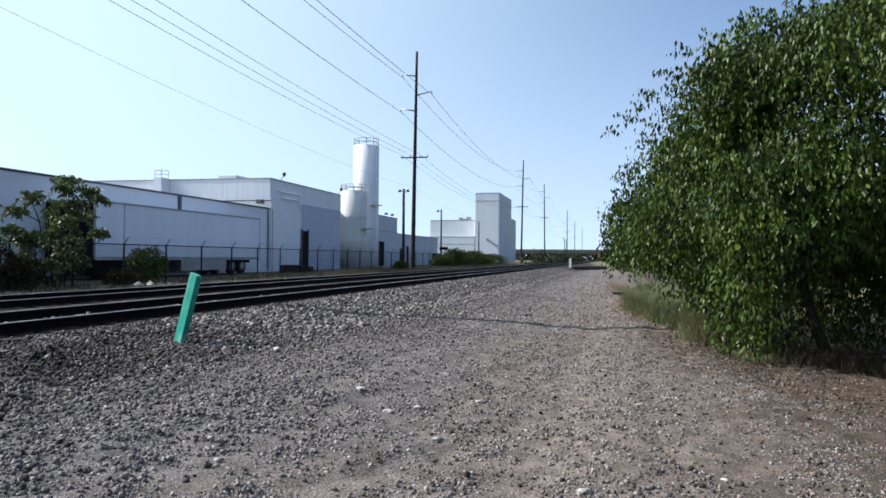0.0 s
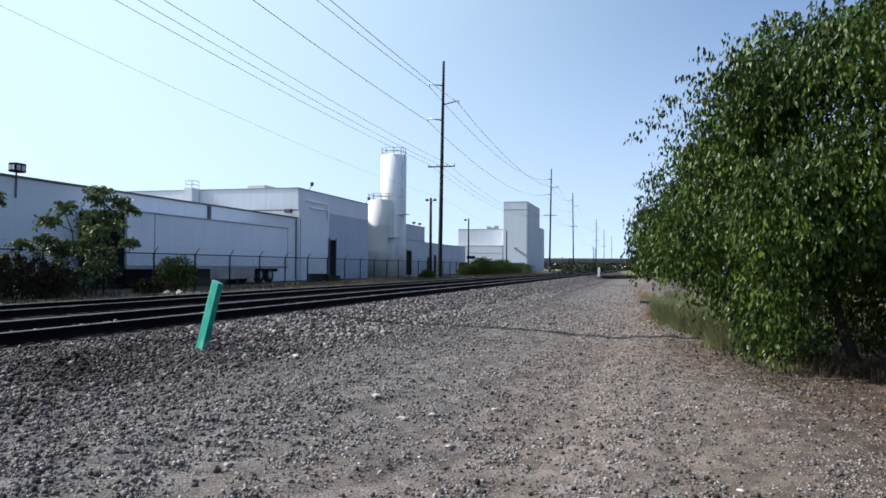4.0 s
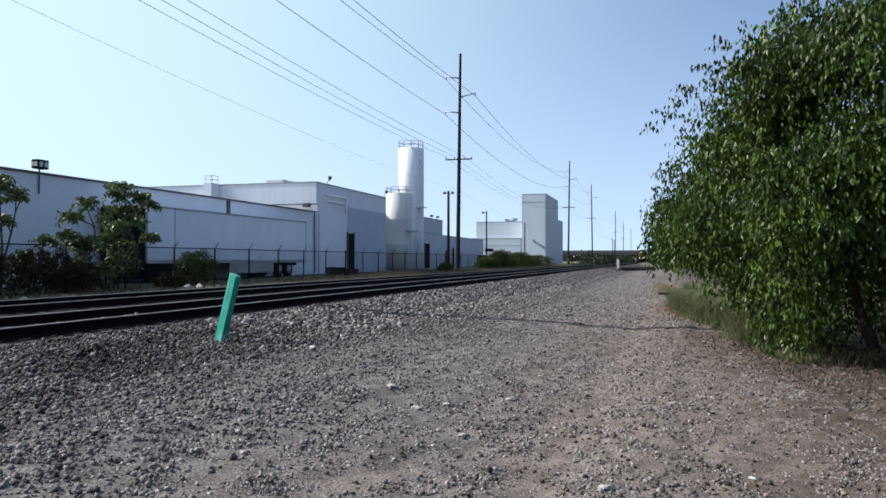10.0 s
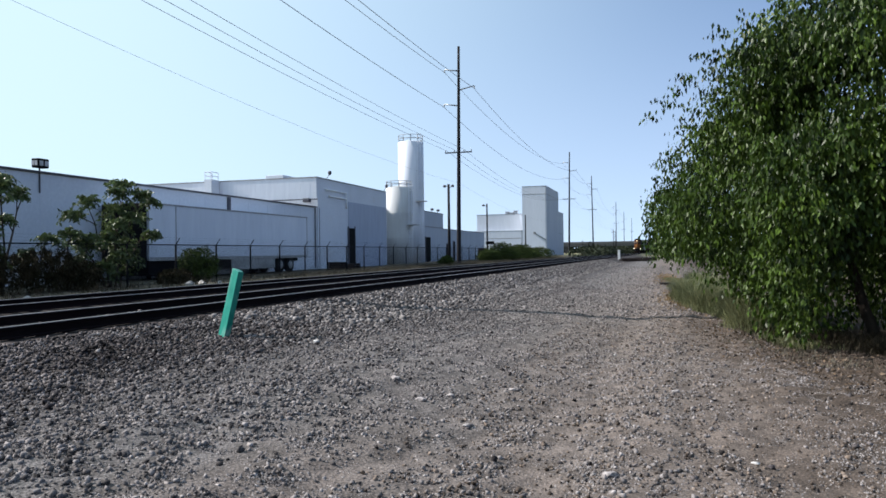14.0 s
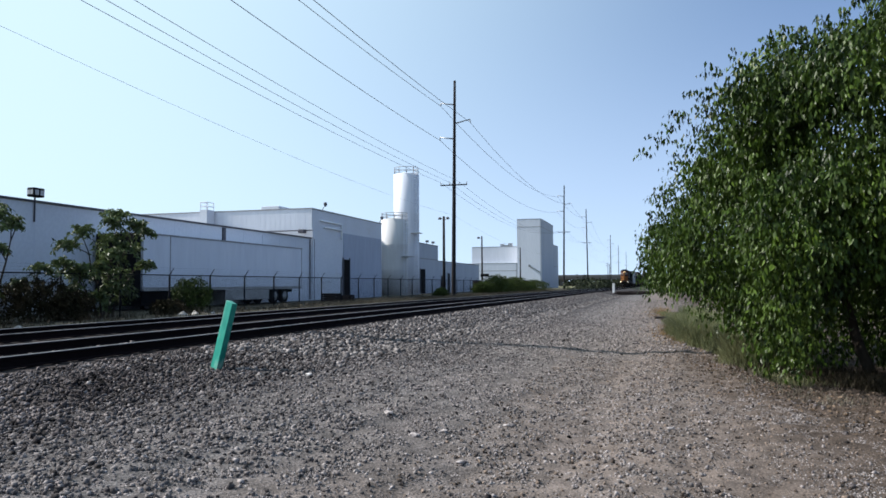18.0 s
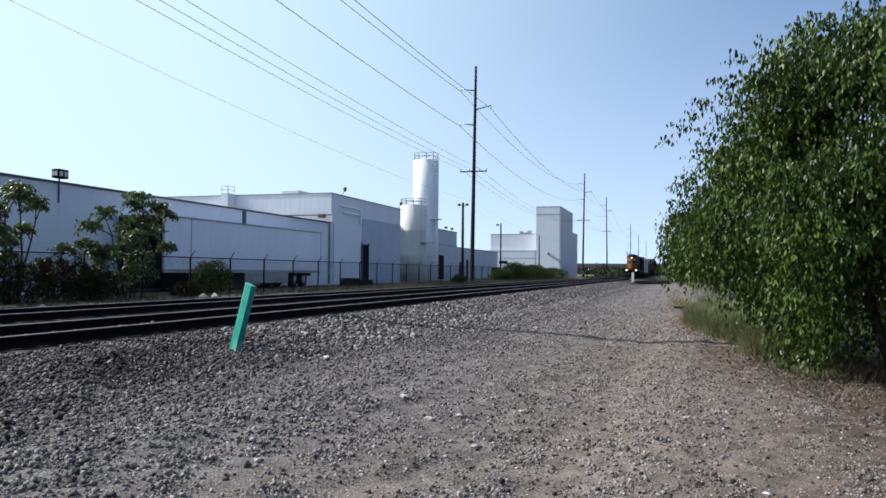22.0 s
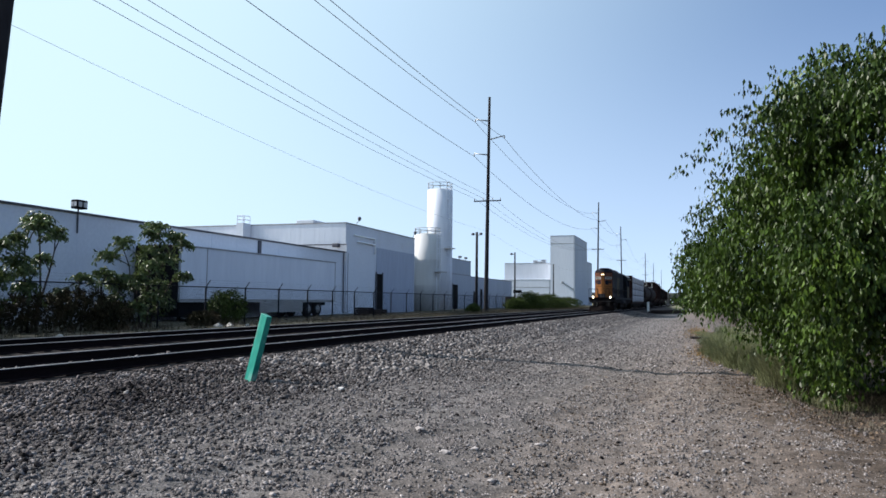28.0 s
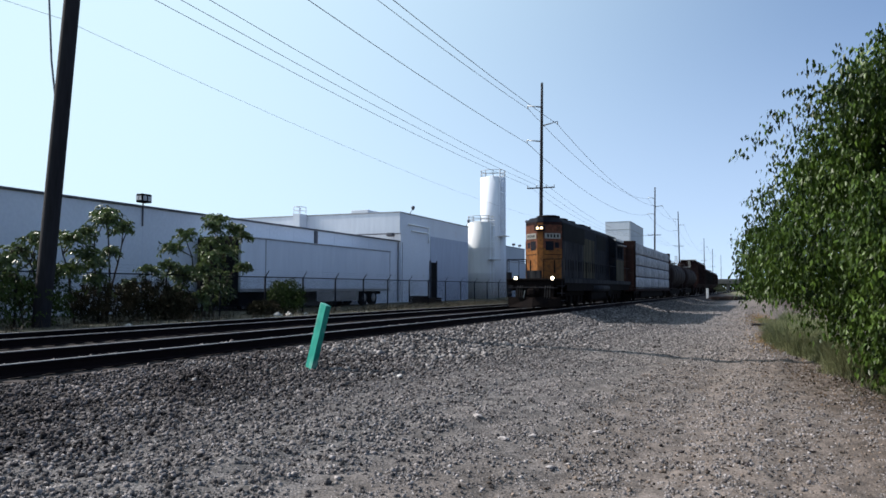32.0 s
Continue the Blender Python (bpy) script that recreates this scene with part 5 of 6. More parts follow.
for i, (x, y, sz) in enumerate(((-4.6, 9.35, 0.055), (-5.35, 18.5, 0.05))):
    rock(x, y, sz, 10 + i)
for i, (x, y, sz) in enumerate(((-2.2, 6.75, 0.05), (-0.31, 5.18, 0.045), (-3.3, 18.7, 0.05), (0.2, 8.4, 0.035), (-4.2, 30.0, 0.08), (-1.6, 6.2, 0.04), (-2.7, 7.4, 0.05), (-2.0, 7.1, 0.04), (-1.5, 7.9, 0.045))):
    rock(x, y, sz, 20 + i, PEBBLE, "grey stone lying on the gravel road")
for i, (x, y, sz) in enumerate(((-2.6, 15.2, 0.05), (-1.2, 9.8, 0.04), (-2.9, 9.0, 0.045), (-0.4, 20.5, 0.07), (-3.4, 12.6, 0.05))):
    rock(x, y, sz, 30 + i, BALLAST_STONE, "dark stone lying on the gravel road")


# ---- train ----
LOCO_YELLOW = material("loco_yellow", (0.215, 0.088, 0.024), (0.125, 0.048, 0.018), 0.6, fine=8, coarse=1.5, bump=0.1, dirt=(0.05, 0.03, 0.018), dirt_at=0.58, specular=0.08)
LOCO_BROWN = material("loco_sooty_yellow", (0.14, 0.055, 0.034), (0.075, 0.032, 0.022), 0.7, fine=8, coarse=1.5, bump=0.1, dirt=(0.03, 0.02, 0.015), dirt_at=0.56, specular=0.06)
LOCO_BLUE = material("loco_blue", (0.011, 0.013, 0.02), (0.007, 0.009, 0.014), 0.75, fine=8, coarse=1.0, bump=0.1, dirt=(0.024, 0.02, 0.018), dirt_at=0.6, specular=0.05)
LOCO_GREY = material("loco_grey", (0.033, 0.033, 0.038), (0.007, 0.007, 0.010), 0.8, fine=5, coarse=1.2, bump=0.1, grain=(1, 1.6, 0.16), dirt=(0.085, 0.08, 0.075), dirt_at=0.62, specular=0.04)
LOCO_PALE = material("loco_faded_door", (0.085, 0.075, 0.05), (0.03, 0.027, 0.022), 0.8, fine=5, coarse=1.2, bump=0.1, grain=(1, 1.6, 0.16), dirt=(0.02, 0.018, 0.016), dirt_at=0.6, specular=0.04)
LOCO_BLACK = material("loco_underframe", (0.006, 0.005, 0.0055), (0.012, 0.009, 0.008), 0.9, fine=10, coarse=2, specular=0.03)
BOARD = material("number_board", (0.30, 0.30, 0.28), None, 0.5, fine=5, bump=0)
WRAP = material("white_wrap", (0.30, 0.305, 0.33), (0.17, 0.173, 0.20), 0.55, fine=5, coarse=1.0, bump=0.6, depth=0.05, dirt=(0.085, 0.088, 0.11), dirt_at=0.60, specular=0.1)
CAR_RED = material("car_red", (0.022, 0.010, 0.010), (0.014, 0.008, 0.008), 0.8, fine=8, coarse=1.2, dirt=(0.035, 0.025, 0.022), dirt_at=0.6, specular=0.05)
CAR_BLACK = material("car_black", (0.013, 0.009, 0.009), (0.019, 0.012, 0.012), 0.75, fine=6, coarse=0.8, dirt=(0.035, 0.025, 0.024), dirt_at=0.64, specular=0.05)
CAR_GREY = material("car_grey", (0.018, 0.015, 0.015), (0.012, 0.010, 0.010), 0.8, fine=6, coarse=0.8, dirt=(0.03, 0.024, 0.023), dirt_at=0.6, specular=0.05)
HEADLIGHT = glowing("headlight", (1.0, 0.84, 0.56), 7.0)
LAMP_WARM = glowing("headlight_warm", (1.0, 0.70, 0.36), 3.0)
ROOF_PALE = material("roof_edge_pale", (0.55, 0.55, 0.54), None, 0.6, fine=8)
GLASS_DARK = material("cab_glass", (0.012, 0.014, 0.018), None, 0.8, fine=2, bump=0, specular=0.0)


def wheelset(parent, y, r=0.5):
    for x in (-0.75, 0.75):
        w = part("wheel", lathe(bmesh.new(), [(0.12, x - 0.08), (r, x - 0.07), (r, x + 0.05), (0.12, x + 0.09)], 20, y, r, "x"), LOCO_BLACK, parent)
        part("bearing_box", box(bmesh.new(), x + (0.16 if x > 0 else -0.36), x + (0.36 if x > 0 else -0.16), y - 0.16, y + 0.16, r - 0.15, r + 0.17, 0.03), LOCO_BLACK, w)


def truck(parent, y, axles, gap, r):
    """A truck with its side frames, springs and wheels."""
    span_y = gap * (axles - 1) / 2 + 0.55
    tk = part("truck_frame", box(bmesh.new(), -0.5, 0.5, y - span_y + 0.4, y + span_y - 0.4, r - 0.1, r + 0.35, 0.05), LOCO_BLACK, parent, "dark cast truck frame")
    for s in (-1, 1):
        bm = bmesh.new()
        x0, x1 = sorted((s * 0.95, s * 1.13))
        box(bm, x0, x1, y - span_y, y + span_y, r + 0.18, r + 0.42, 0.04)
        for k in range(axles - 1):
            yy = y + (k - (axles - 2) / 2) * gap
            box(bm, x0, x1, yy - 0.28, yy + 0.28, r - 0.2, r + 0.2, 0.04)
        part("side_frame", bm, LOCO_BLACK, tk)
    for k in range(axles):
        wheelset(parent, y + (k - (axles - 1) / 2) * gap, r)


def coupler(parent, y, s):
    c = part("coupler", box(bmesh.new(), -0.11, 0.11, min(y, y + s * 0.55), max(y, y + s * 0.55), 0.78, 1.0, 0.03), LOCO_BLACK, parent)
    part("knuckle", box(bmesh.new(), -0.2, 0.16, min(y + s * 0.42, y + s * 0.7), max(y + s * 0.42, y + s * 0.7), 0.72, 1.05, 0.05), LOCO_BLACK, c)


def handrail(parent, pts, mat, r=0.022, posts=()):
    bm = bmesh.new()
    chain(bm, [Vector(p) for p in pts], r, 6)
    for p, q in posts:
        tube(bm, p, q, r, r, 6)
    part("handrail", bm, mat, parent)


def locomotive():
    """A six-axle road switcher running long hood first."""
    t = thing("locomotive", track_pose(NEAR_TRACK, 60, RAIL_TOP), "yellow-ended dark diesel locomotive with lit headlights, running long hood first", "locomotive", "freight train")
    L, deck = 21.4, 1.56
    part("underframe", box(bmesh.new(), -1.5, 1.5, 0.5, L - 0.5, deck - 0.32, deck, 0.03), LOCO_BLACK, t)
    # long hood with bevelled end corners meeting the flat middle
    bm = bmesh.new()
    hw, top = 1.0, 4.84
    plan = [(-hw, 15.0), (-hw, 2.2), (-0.16, 1.5), (0.16, 1.5), (hw, 2.2), (hw, 15.0)]
    low = [bm.verts.new((x, y, deck)) for x, y in plan]
    up = [bm.verts.new((x, y, top - 0.24)) for x, y in plan]
    cap = [bm.verts.new((x * 0.8, y if y > 5 else y + 0.12, top)) for x, y in plan]
    for a, b in ((low, up), (up, cap)):
        for i in range(6):
            bm.faces.new((a[i], a[(i + 1) % 6], b[(i + 1) % 6], b[i]))
    bm.faces.new(cap)
    bmesh.ops.recalc_face_normals(bm, faces=bm.faces[:])
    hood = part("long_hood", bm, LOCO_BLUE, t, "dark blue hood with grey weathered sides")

    def facet(name, s, u0, u1, z0, z1, mat, proud=0.012, label=""):
        """A plate on one of the two end facets, u along it from the middle."""
        a, b = Vector((0.16 * s, 1.5, 0)), Vector((hw * s, 2.2, 0))
        nrm = Vector((b.y - a.y, -(b.x - a.x), 0)).normalized()
        if nrm.y > 0:
            nrm = -nrm
        bm2 = bmesh.new()
        q = [a.lerp(b, u) + nrm * w for w in (0.0005, proud) for u in (u0, u1)]
        vs = [bm2.verts.new((p.x, p.y, z)) for z in (z0, z1) for p in (q[0], q[1], q[3], q[2])]
        for fc in ((3, 2, 1, 0), (4, 5, 6, 7), (0, 1, 5, 4), (1, 2, 6, 5), (2, 3, 7, 6), (3, 0, 4, 7)):
            bm2.faces.new([vs[i] for i in fc])
        bmesh.ops.recalc_face_normals(bm2, faces=bm2.faces[:])
        return part(name, bm2, mat, t, label)

    for s in (-1, 1):
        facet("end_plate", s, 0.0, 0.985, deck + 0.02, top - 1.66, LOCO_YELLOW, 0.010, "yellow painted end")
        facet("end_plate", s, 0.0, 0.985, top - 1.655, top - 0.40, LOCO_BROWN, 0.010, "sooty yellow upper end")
        facet("end_band", s, 0.0, 0.985, top - 0.38, top - 0.26, CAR_RED, 0.014)
        nb = facet("number_board", s, 0.08, 0.9, top - 1.14, top - 0.86, BOARD, 0.03, "pale number board with dark bars")
        for k in range(4):
            u = 0.2 + k * 0.17
            facet("number_bar", s, u, u + 0.09, top - 1.08, top - 0.92, BLACK, 0.036)
        facet("emblem", s, 0.12, 0.55, top - 1.76, top - 1.28, LOCO_BLUE, 0.016, "dark blue lettering block")
        facet("emblem", s, 0.6, 0.82, top - 1.62, top - 1.34, LOCO_BLUE, 0.016, "dark blue lettering block")
        facet("hood_hinge", s, 0.05, 0.95, top - 2.0, top - 1.97, BLACK, 0.02)
        facet("grab_iron", s, 0.55, 0.6, deck + 0.3, deck + 1.0, BLACK, 0.05)
    part("end_plate", B(-0.158, 0.158, 1.485, 1.499, deck + 0.02, top - 0.3), LOCO_YELLOW, t, "yellow painted end")
    part("light_box", box(bmesh.new(), -0.29, 0.29, 1.36, 1.49, top - 0.75, top - 0.45, 0.02), LOCO_BLUE, t)
    for x in (-0.11, 0.11):
        part("headlight", lathe(bmesh.new(), [(0.068, 1.33), (0.068, 1.359)], 16, x, top - 0.6, "y"), LAMP_WARM, t, "lit warm headlight")
    part("end_door", box(bmesh.new(), -0.155, 0.155, 1.46, 1.484, deck + 0.1, deck + 1.75, 0.004), LOCO_YELLOW, t)
    for s in (-1, 1):
        y = 2.2
        while y < 14.7:
            w = 0.62
            mat = LOCO_GREY if y < 7.0 else (LOCO_PALE if y < 10.0 else LOCO_BLUE)
            x0, x1 = sorted((s * (hw + 0.001), s * (hw + 0.02)))
            d = part("hood_door", B(x0, x1, y, y + w - 0.03, deck + 0.12, top - (1.25 if y < 7.0 else (0.8 if y < 10 else 0.6))), mat, t)
            part("door_latch", B(*sorted((s * (hw + 0.021), s * (hw + 0.045))), y + w - 0.12, y + w - 0.06, deck + 0.5, deck + 1.1), LOCO_BLACK, d)
            y += w
        x0, x1 = sorted((s * (hw + 0.001), s * (hw + 0.03)))
        part("radiator_grille", B(x0, x1, 2.3, 7.4, top - 1.2, top - 0.3), BLACK, t, "black radiator grille")
        part("air_intake", B(x0, x1, 11.0, 13.6, top - 1.3, top - 0.35), BLACK, t)
        part("walkway_edge", B(*sorted((s * 1.5, s * 1.53)), 0.6, L - 0.6, deck - 0.2, deck + 0.03), LOCO_GREY, t, "pale walkway edge")
        handrail(t, [(s * 1.48, 0.75, deck + 1.0), (s * 1.48, L - 0.9, deck + 1.0)], LOCO_GREY, 0.02,
                 [((s * 1.48, 0.75 + 1.7 * i, deck), (s * 1.48, 0.75 + 1.7 * i, deck + 1.0)) for i in range(12)])
        handrail(t, [(s * 1.45, 0.35, deck - 0.9), (s * 1.45, 0.35, deck + 0.95), (s * 1.45, 0.75, deck + 1.0)], LOCO_GREY, 0.022)
        handrail(t, [(s * 0.45, 0.5, deck), (s * 0.45, 0.5, deck + 1.0), (s * 1.45, 0.4, deck + 1.0)], LOCO_BLACK, 0.022)
    # roof fans, exhaust
    for y in (3.1, 4.9, 6.7, 9.2):
        part("radiator_fan", lathe(bmesh.new(), [(0.62, top - 0.02), (0.64, top + 0.16), (0.5, top + 0.2), (0.1, top + 0.2)], 20, 0, y), LOCO_BLACK, t, "dark round roof fan")
    part("exhaust_stack", box(bmesh.new(), -0.45, 0.45, 10.6, 11.6, top - 0.02, top + 0.22, 0.04), LOCO_BLACK, t)
    part("dynamic_brake_hatch", box(bmesh.new(), -0.8, 0.8, 7.9, 10.3, top - 0.06, top + 0.1, 0.03), LOCO_BLUE, t)
    # cab and short hood
    bm = bmesh.new()
    profile_y(bm, [(-1.5, deck), (1.5, deck), (1.5, 4.3), (0.9, 4.78), (-0.9, 4.78), (-1.5, 4.3)], 15.05, 18.0)
    cab = part("cab", bm, LOCO_BLUE, t, "dark blue cab")
    for s in (-1, 1):
        x0, x1 = sorted((s * 1.501, s * 1.52))
        part("cab_window", B(x0, x1, 15.5, 16.4, 3.15, 3.95), GLASS_DARK, cab)
        part("cab_window", B(x0, x1, 16.55, 17.5, 3.15, 3.95), GLASS_DARK, cab)
        part("sunshade", B(*sorted((s * 1.52, s * 1.8)), 15.4, 17.6, 4.05, 4.09), ROOF_PALE, cab, "pale window awning")
        # highlight along the cab roof edge, painted as a pale strip
        part("roof_edge", B(*sorted((s * 1.35, s * 1.54)), 15.1, 17.9, 4.36, 4.5), ROOF_PALE, cab, "cab roof edge with its highlight painted pale")
        part("side_panel", B(x0, x1, 15.1, 17.9, deck + 0.05, 3.05), LOCO_PALE, cab, "faded grey cab side")
        part("cab_front_window", B(*sorted((s * 1.12, s * 1.42)), 15.025, 15.045, 3.2, 4.0), GLASS_DARK, cab)
    part("short_hood", box(bmesh.new(), -1.06, 1.06, 18.02, 20.3, deck, 3.3, 0.12), LOCO_YELLOW, t)
    # ends: pilot, steps, ditch lights
    for y, s in ((0.5, -1), (L - 0.5, 1)):
        part("pilot", box(bmesh.new(), -1.02, 1.02, min(y, y + s * 0.12), max(y, y + s * 0.12), 0.42, deck - 0.1, 0.03), LOCO_BLACK, t, "dark end plate")
        part("end_platform", box(bmesh.new(), -1.5, 1.5, min(y, y + s * 0.2), max(y, y + s * 0.2), deck - 0.095, deck + 0.02, 0.02), LOCO_BLACK, t)
        part("draft_gear_box", lathe(bmesh.new(), [(0.3, min(y + s * 0.12, y + s * 0.3)), (0.3, max(y + s * 0.12, y + s * 0.3))], 14, 0, 0.95, "y"), LOCO_BLACK, t)
        part("drop_step", box(bmesh.new(), -0.4, 0.4, min(y + s * 0.13, y + s * 0.17), max(y + s * 0.13, y + s * 0.17), deck - 0.06, deck + 0.42, 0.01), LOCO_GREY, t, "folded drop step")
        part("cut_lever", chain(bmesh.new(), [Vector((-1.3, y + s * 0.3, 1.1)), Vector((-0.3, y + s * 0.34, 1.12)), Vector((0.3, y + s * 0.34, 1.12)), Vector((1.3, y + s * 0.3, 1.1))], 0.02, 5), LOCO_GREY, t)
        for hx in (-0.85, -0.72, -0.6, 0.6, 0.72, 0.85):
            part("air_hose", chain(bmesh.new(), [Vector((hx, y + s * 0.14, 1.2)), Vector((hx * 1.02, y + s * 0.3, 1.05)), Vector((hx, y + s * 0.32, 0.62)), Vector((hx * 0.9, y + s * 0.24, 0.5))], 0.028, 6), RUBBER, t)
        bm = bmesh.new()
        vs = [bm.verts.new(p) for p in ((-1.4, y + s * 0.13, 0.12), (0, y + s * 0.62, 0.12), (1.4, y + s * 0.13, 0.12), (1.4, y + s * 0.13, 0.62), (0, y + s * 0.4, 0.62), (-1.4, y + s * 0.13, 0.62), (0, y + s * 0.13, 0.12), (0, y + s * 0.13, 0.62))]
        for fc in ((0, 1, 4, 5), (1, 2, 3, 4), (5, 4, 7), (4, 3, 7), (0, 6, 1), (1, 6, 2), (6, 0, 5, 7), (2, 6, 7, 3)):
            bm.faces.new([vs[i] for i in fc])
        bmesh.ops.recalc_face_normals(bm, faces=bm.faces[:])
        part("plow", bm, LOCO_BLACK, t, "dark snow plow")
        coupler(t, y, s)
    for x in (-0.97, 0.97):
        h = part("ditch_light", lathe(bmesh.new(), [(0.14, 0.30), (0.15, 0.44), (0.08, 0.49)], 14, x, deck + 0.03, "y"), LOCO_BLACK, t)
        part("lens", lathe(bmesh.new(), [(0.085, 0.288), (0.085, 0.299)], 14, x, deck + 0.03, "y"), HEADLIGHT, h, "lit ditch light")
    for k in range(3):
        for s in (-1, 1):
            part("step", B(*sorted((s * 1.15, s * 1.5)), 0.42, 0.75, 0.45 + k * 0.36, 0.49 + k * 0.36), LOCO_GREY, t)
    for k in range(3):
        part("air_hose", chain(bmesh.new(), [Vector((-0.5 - 0.12 * k, 0.36, 0.95)), Vector((-0.52 - 0.12 * k, 0.2, 0.6)), Vector((-0.5 - 0.12 * k, 0.3, 0.4))], 0.025, 5), BOARD if k == 0 else RUBBER, t)
    part("fuel_tank", box(bmesh.new(), -1.35, 1.35, 7.6, 12.4, 0.35, 1.2, 0.12), LOCO_BLACK, t, "dark fuel tank")
    part("air_tank", lathe(bmesh.new(), [(0.1, 7.7), (0.2, 7.75), (0.2, 12.2), (0.1, 12.25)], 12, 1.42, 1.08, "y"), LOCO_GREY, t)
    truck(t, 4.5, 3, 1.75, 0.5)
    truck(t, 16.8, 3, 1.75, 0.5)
    t.scale = (0.935, 0.935, 0.935)
    for s in (-1, 1):
        part("side_tank", box(bmesh.new(), *sorted((s * 0.95, s * 1.42)), 12.5, 13.8, 0.55, 1.2, 0.06), LOCO_BLACK, t)
        part("battery_box", box(bmesh.new(), *sorted((s * 1.1, s * 1.5)), 17.6, 19.6, 0.95, deck - 0.02, 0.03), LOCO_BLACK, t)
        part("sill_skirt", B(*sorted((s * 1.44, s * 1.5)), 1.2, L - 1.2, deck - 0.62, deck - 0.2), LOCO_BLACK, t)
    part("horn", T((0.2, 12.6, top), (0.2, 12.6, top + 0.35), 0.05, 0.08, 8), GALV, t)
    return t


def profile_mark(x, y, z, w):
    """A small tapered printed mark."""
    bm = bmesh.new()
    bm.faces.new([bm.verts.new(p) for p in ((x, y, z - 0.12), (x, y + w, z - 0.16), (x, y + w * 0.75, z + 0.2), (x, y + w * 0.2, z + 0.1))])
    return bm


PRINT = material("print_blue", (0.05, 0.053, 0.075), (0.15, 0.155, 0.18), 0.5, fine=6)


def lumber_car(label):
    t = thing("lumber_flatcar", track_pose(NEAR_TRACK, 90, RAIL_TOP), label, "freight car", "freight train")
    L = 25.2
    part("deck", box(bmesh.new(), -1.4, 1.4, 0.6, L - 0.6, 0.85, 1.08, 0.03), CAR_RED, t)
    part("centre_sill", B(-0.35, 0.35, 0.3, L - 0.3, 0.55, 0.85), CAR_RED, t)
    for y in (0.6, L - 0.85):
        bh = part("bulkhead", box(bmesh.new(), -1.42, 1.42, y, y + 0.25, 1.08, 4.9, 0.03), CAR_RED, t, "dark red end bulkhead")
        for x in (-1.2, -0.6, 0, 0.6, 1.2):
            part("stiffener", B(x - 0.06, x + 0.06, y - 0.1 if y < 5 else y + 0.25, y if y < 5 else y + 0.35, 1.2, 4.5), CAR_RED, bh)
    rng2 = random.Random(5)
    for row in range(4):
        z = 1.09 + row * 0.93
        for k in range(5):
            y0 = 1.0 + k * 4.64
            for s in (-1, 1):
                x0, x1 = sorted((s * 0.1, s * (1.36 + rng2.uniform(-0.03, 0.02))))
                bm = box(bmesh.new(), x0, x1, y0, y0 + 4.63 + rng2.uniform(-0.02, 0.01), z + 0.012, z + 0.925 + (rng2.uniform(-0.05, 0.03) if row == 3 else 0))
                bmesh.ops.bevel(bm, geom=bm.edges[:], offset=0.13, segments=3, affect="EDGES", profile=0.5)
                for fc in bm.faces:
                    fc.smooth = True
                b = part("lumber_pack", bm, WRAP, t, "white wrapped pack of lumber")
                if s > 0:
                    for q in range(rng2.choice((1, 2, 2))):
                        part("print_mark", profile_mark(x1 + 0.004, y0 + 0.3 + 2.1 * q + rng2.uniform(0.0, 1.0), z + 0.46, rng2.uniform(0.5, 1.1)), PRINT, b, "faded blue printed mark")
    part("brake_gear", box(bmesh.new(), -1.15, 1.15, 5.0, L - 5.0, 0.3, 0.845, 0.08), LOCO_BLACK, t, "dark underfloor gear")
    part("centre_beam", B(-0.08, 0.08, 0.9, L - 0.9, 1.2, 4.5), CAR_RED, t)
    for y in (2.8, L - 2.8):
        truck(t, y, 2, 1.75, 0.45)
    coupler(t, 0.6, -1)
    coupler(t, L - 0.6, 1)
    t.scale = (0.935, 0.935, 0.935)
    return t


def tank_car(label):
    t = thing("tank_car", track_pose(NEAR_TRACK, 115, RAIL_TOP), label, "freight car", "freight train")
    L = 16.5
    part("tank", lathe(bmesh.new(), [(0.5, 0.9), (1.2, 1.05), (1.5, 1.5), (1.52, 3), (1.52, L - 3), (1.5, L - 1.5), (1.2, L - 1.05), (0.5, L - 0.9)], 32, 0, 2.65, "y"), CAR_BLACK, t, "dark dusty tank")
    for y in (4.0, 7.0, 10.0, 13.0):
        part("tank_band", lathe(bmesh.new(), [(1.53, y), (1.545, y + 0.02), (1.545, y + 0.12), (1.53, y + 0.14)], 32, 0, 2.65, "y"), CAR_GREY, t)
    part("sill", B(-0.4, 0.4, 0.4, L - 0.4, 0.7, 1.15), CAR_BLACK, t)
    part("brake_gear", box(bmesh.new(), -1.0, 1.0, 4.0, L - 4.0, 0.4, 1.0, 0.08), LOCO_BLACK, t, "dark underfloor gear")
    part("dome", lathe(bmesh.new(), [(0.5, 4.1), (0.52, 4.5), (0.3, 4.6)], 16, 0, L / 2), CAR_BLACK, t)
    pl = part("platform", box(bmesh.new(), -1.1, 1.1, L / 2 - 1.4, L / 2 + 1.4, 4.1, 4.16, 0.01), GALV, t, "pale top platform with railing")
    for x in (-1.1, 1.1):
        handrail(pl, [(x, L / 2 - 1.4, 5.0), (x, L / 2 + 1.4, 5.0)], BOARD, 0.03, [((x, L / 2 + d, 4.15), (x, L / 2 + d, 5.0)) for d in (-1.4, 0, 1.4)])
    for y in (2.2, L - 2.2):
        truck(t, y, 2, 1.75, 0.45)
        part("saddle", box(bmesh.new(), -1.2, 1.2, y - 0.3, y + 0.3, 1.1, 1.6, 0.05), CAR_BLACK, t)
    coupler(t, 0.4, -1)
    coupler(t, L - 0.4, 1)
    t.scale = (0.935, 0.935, 0.935)
    return t


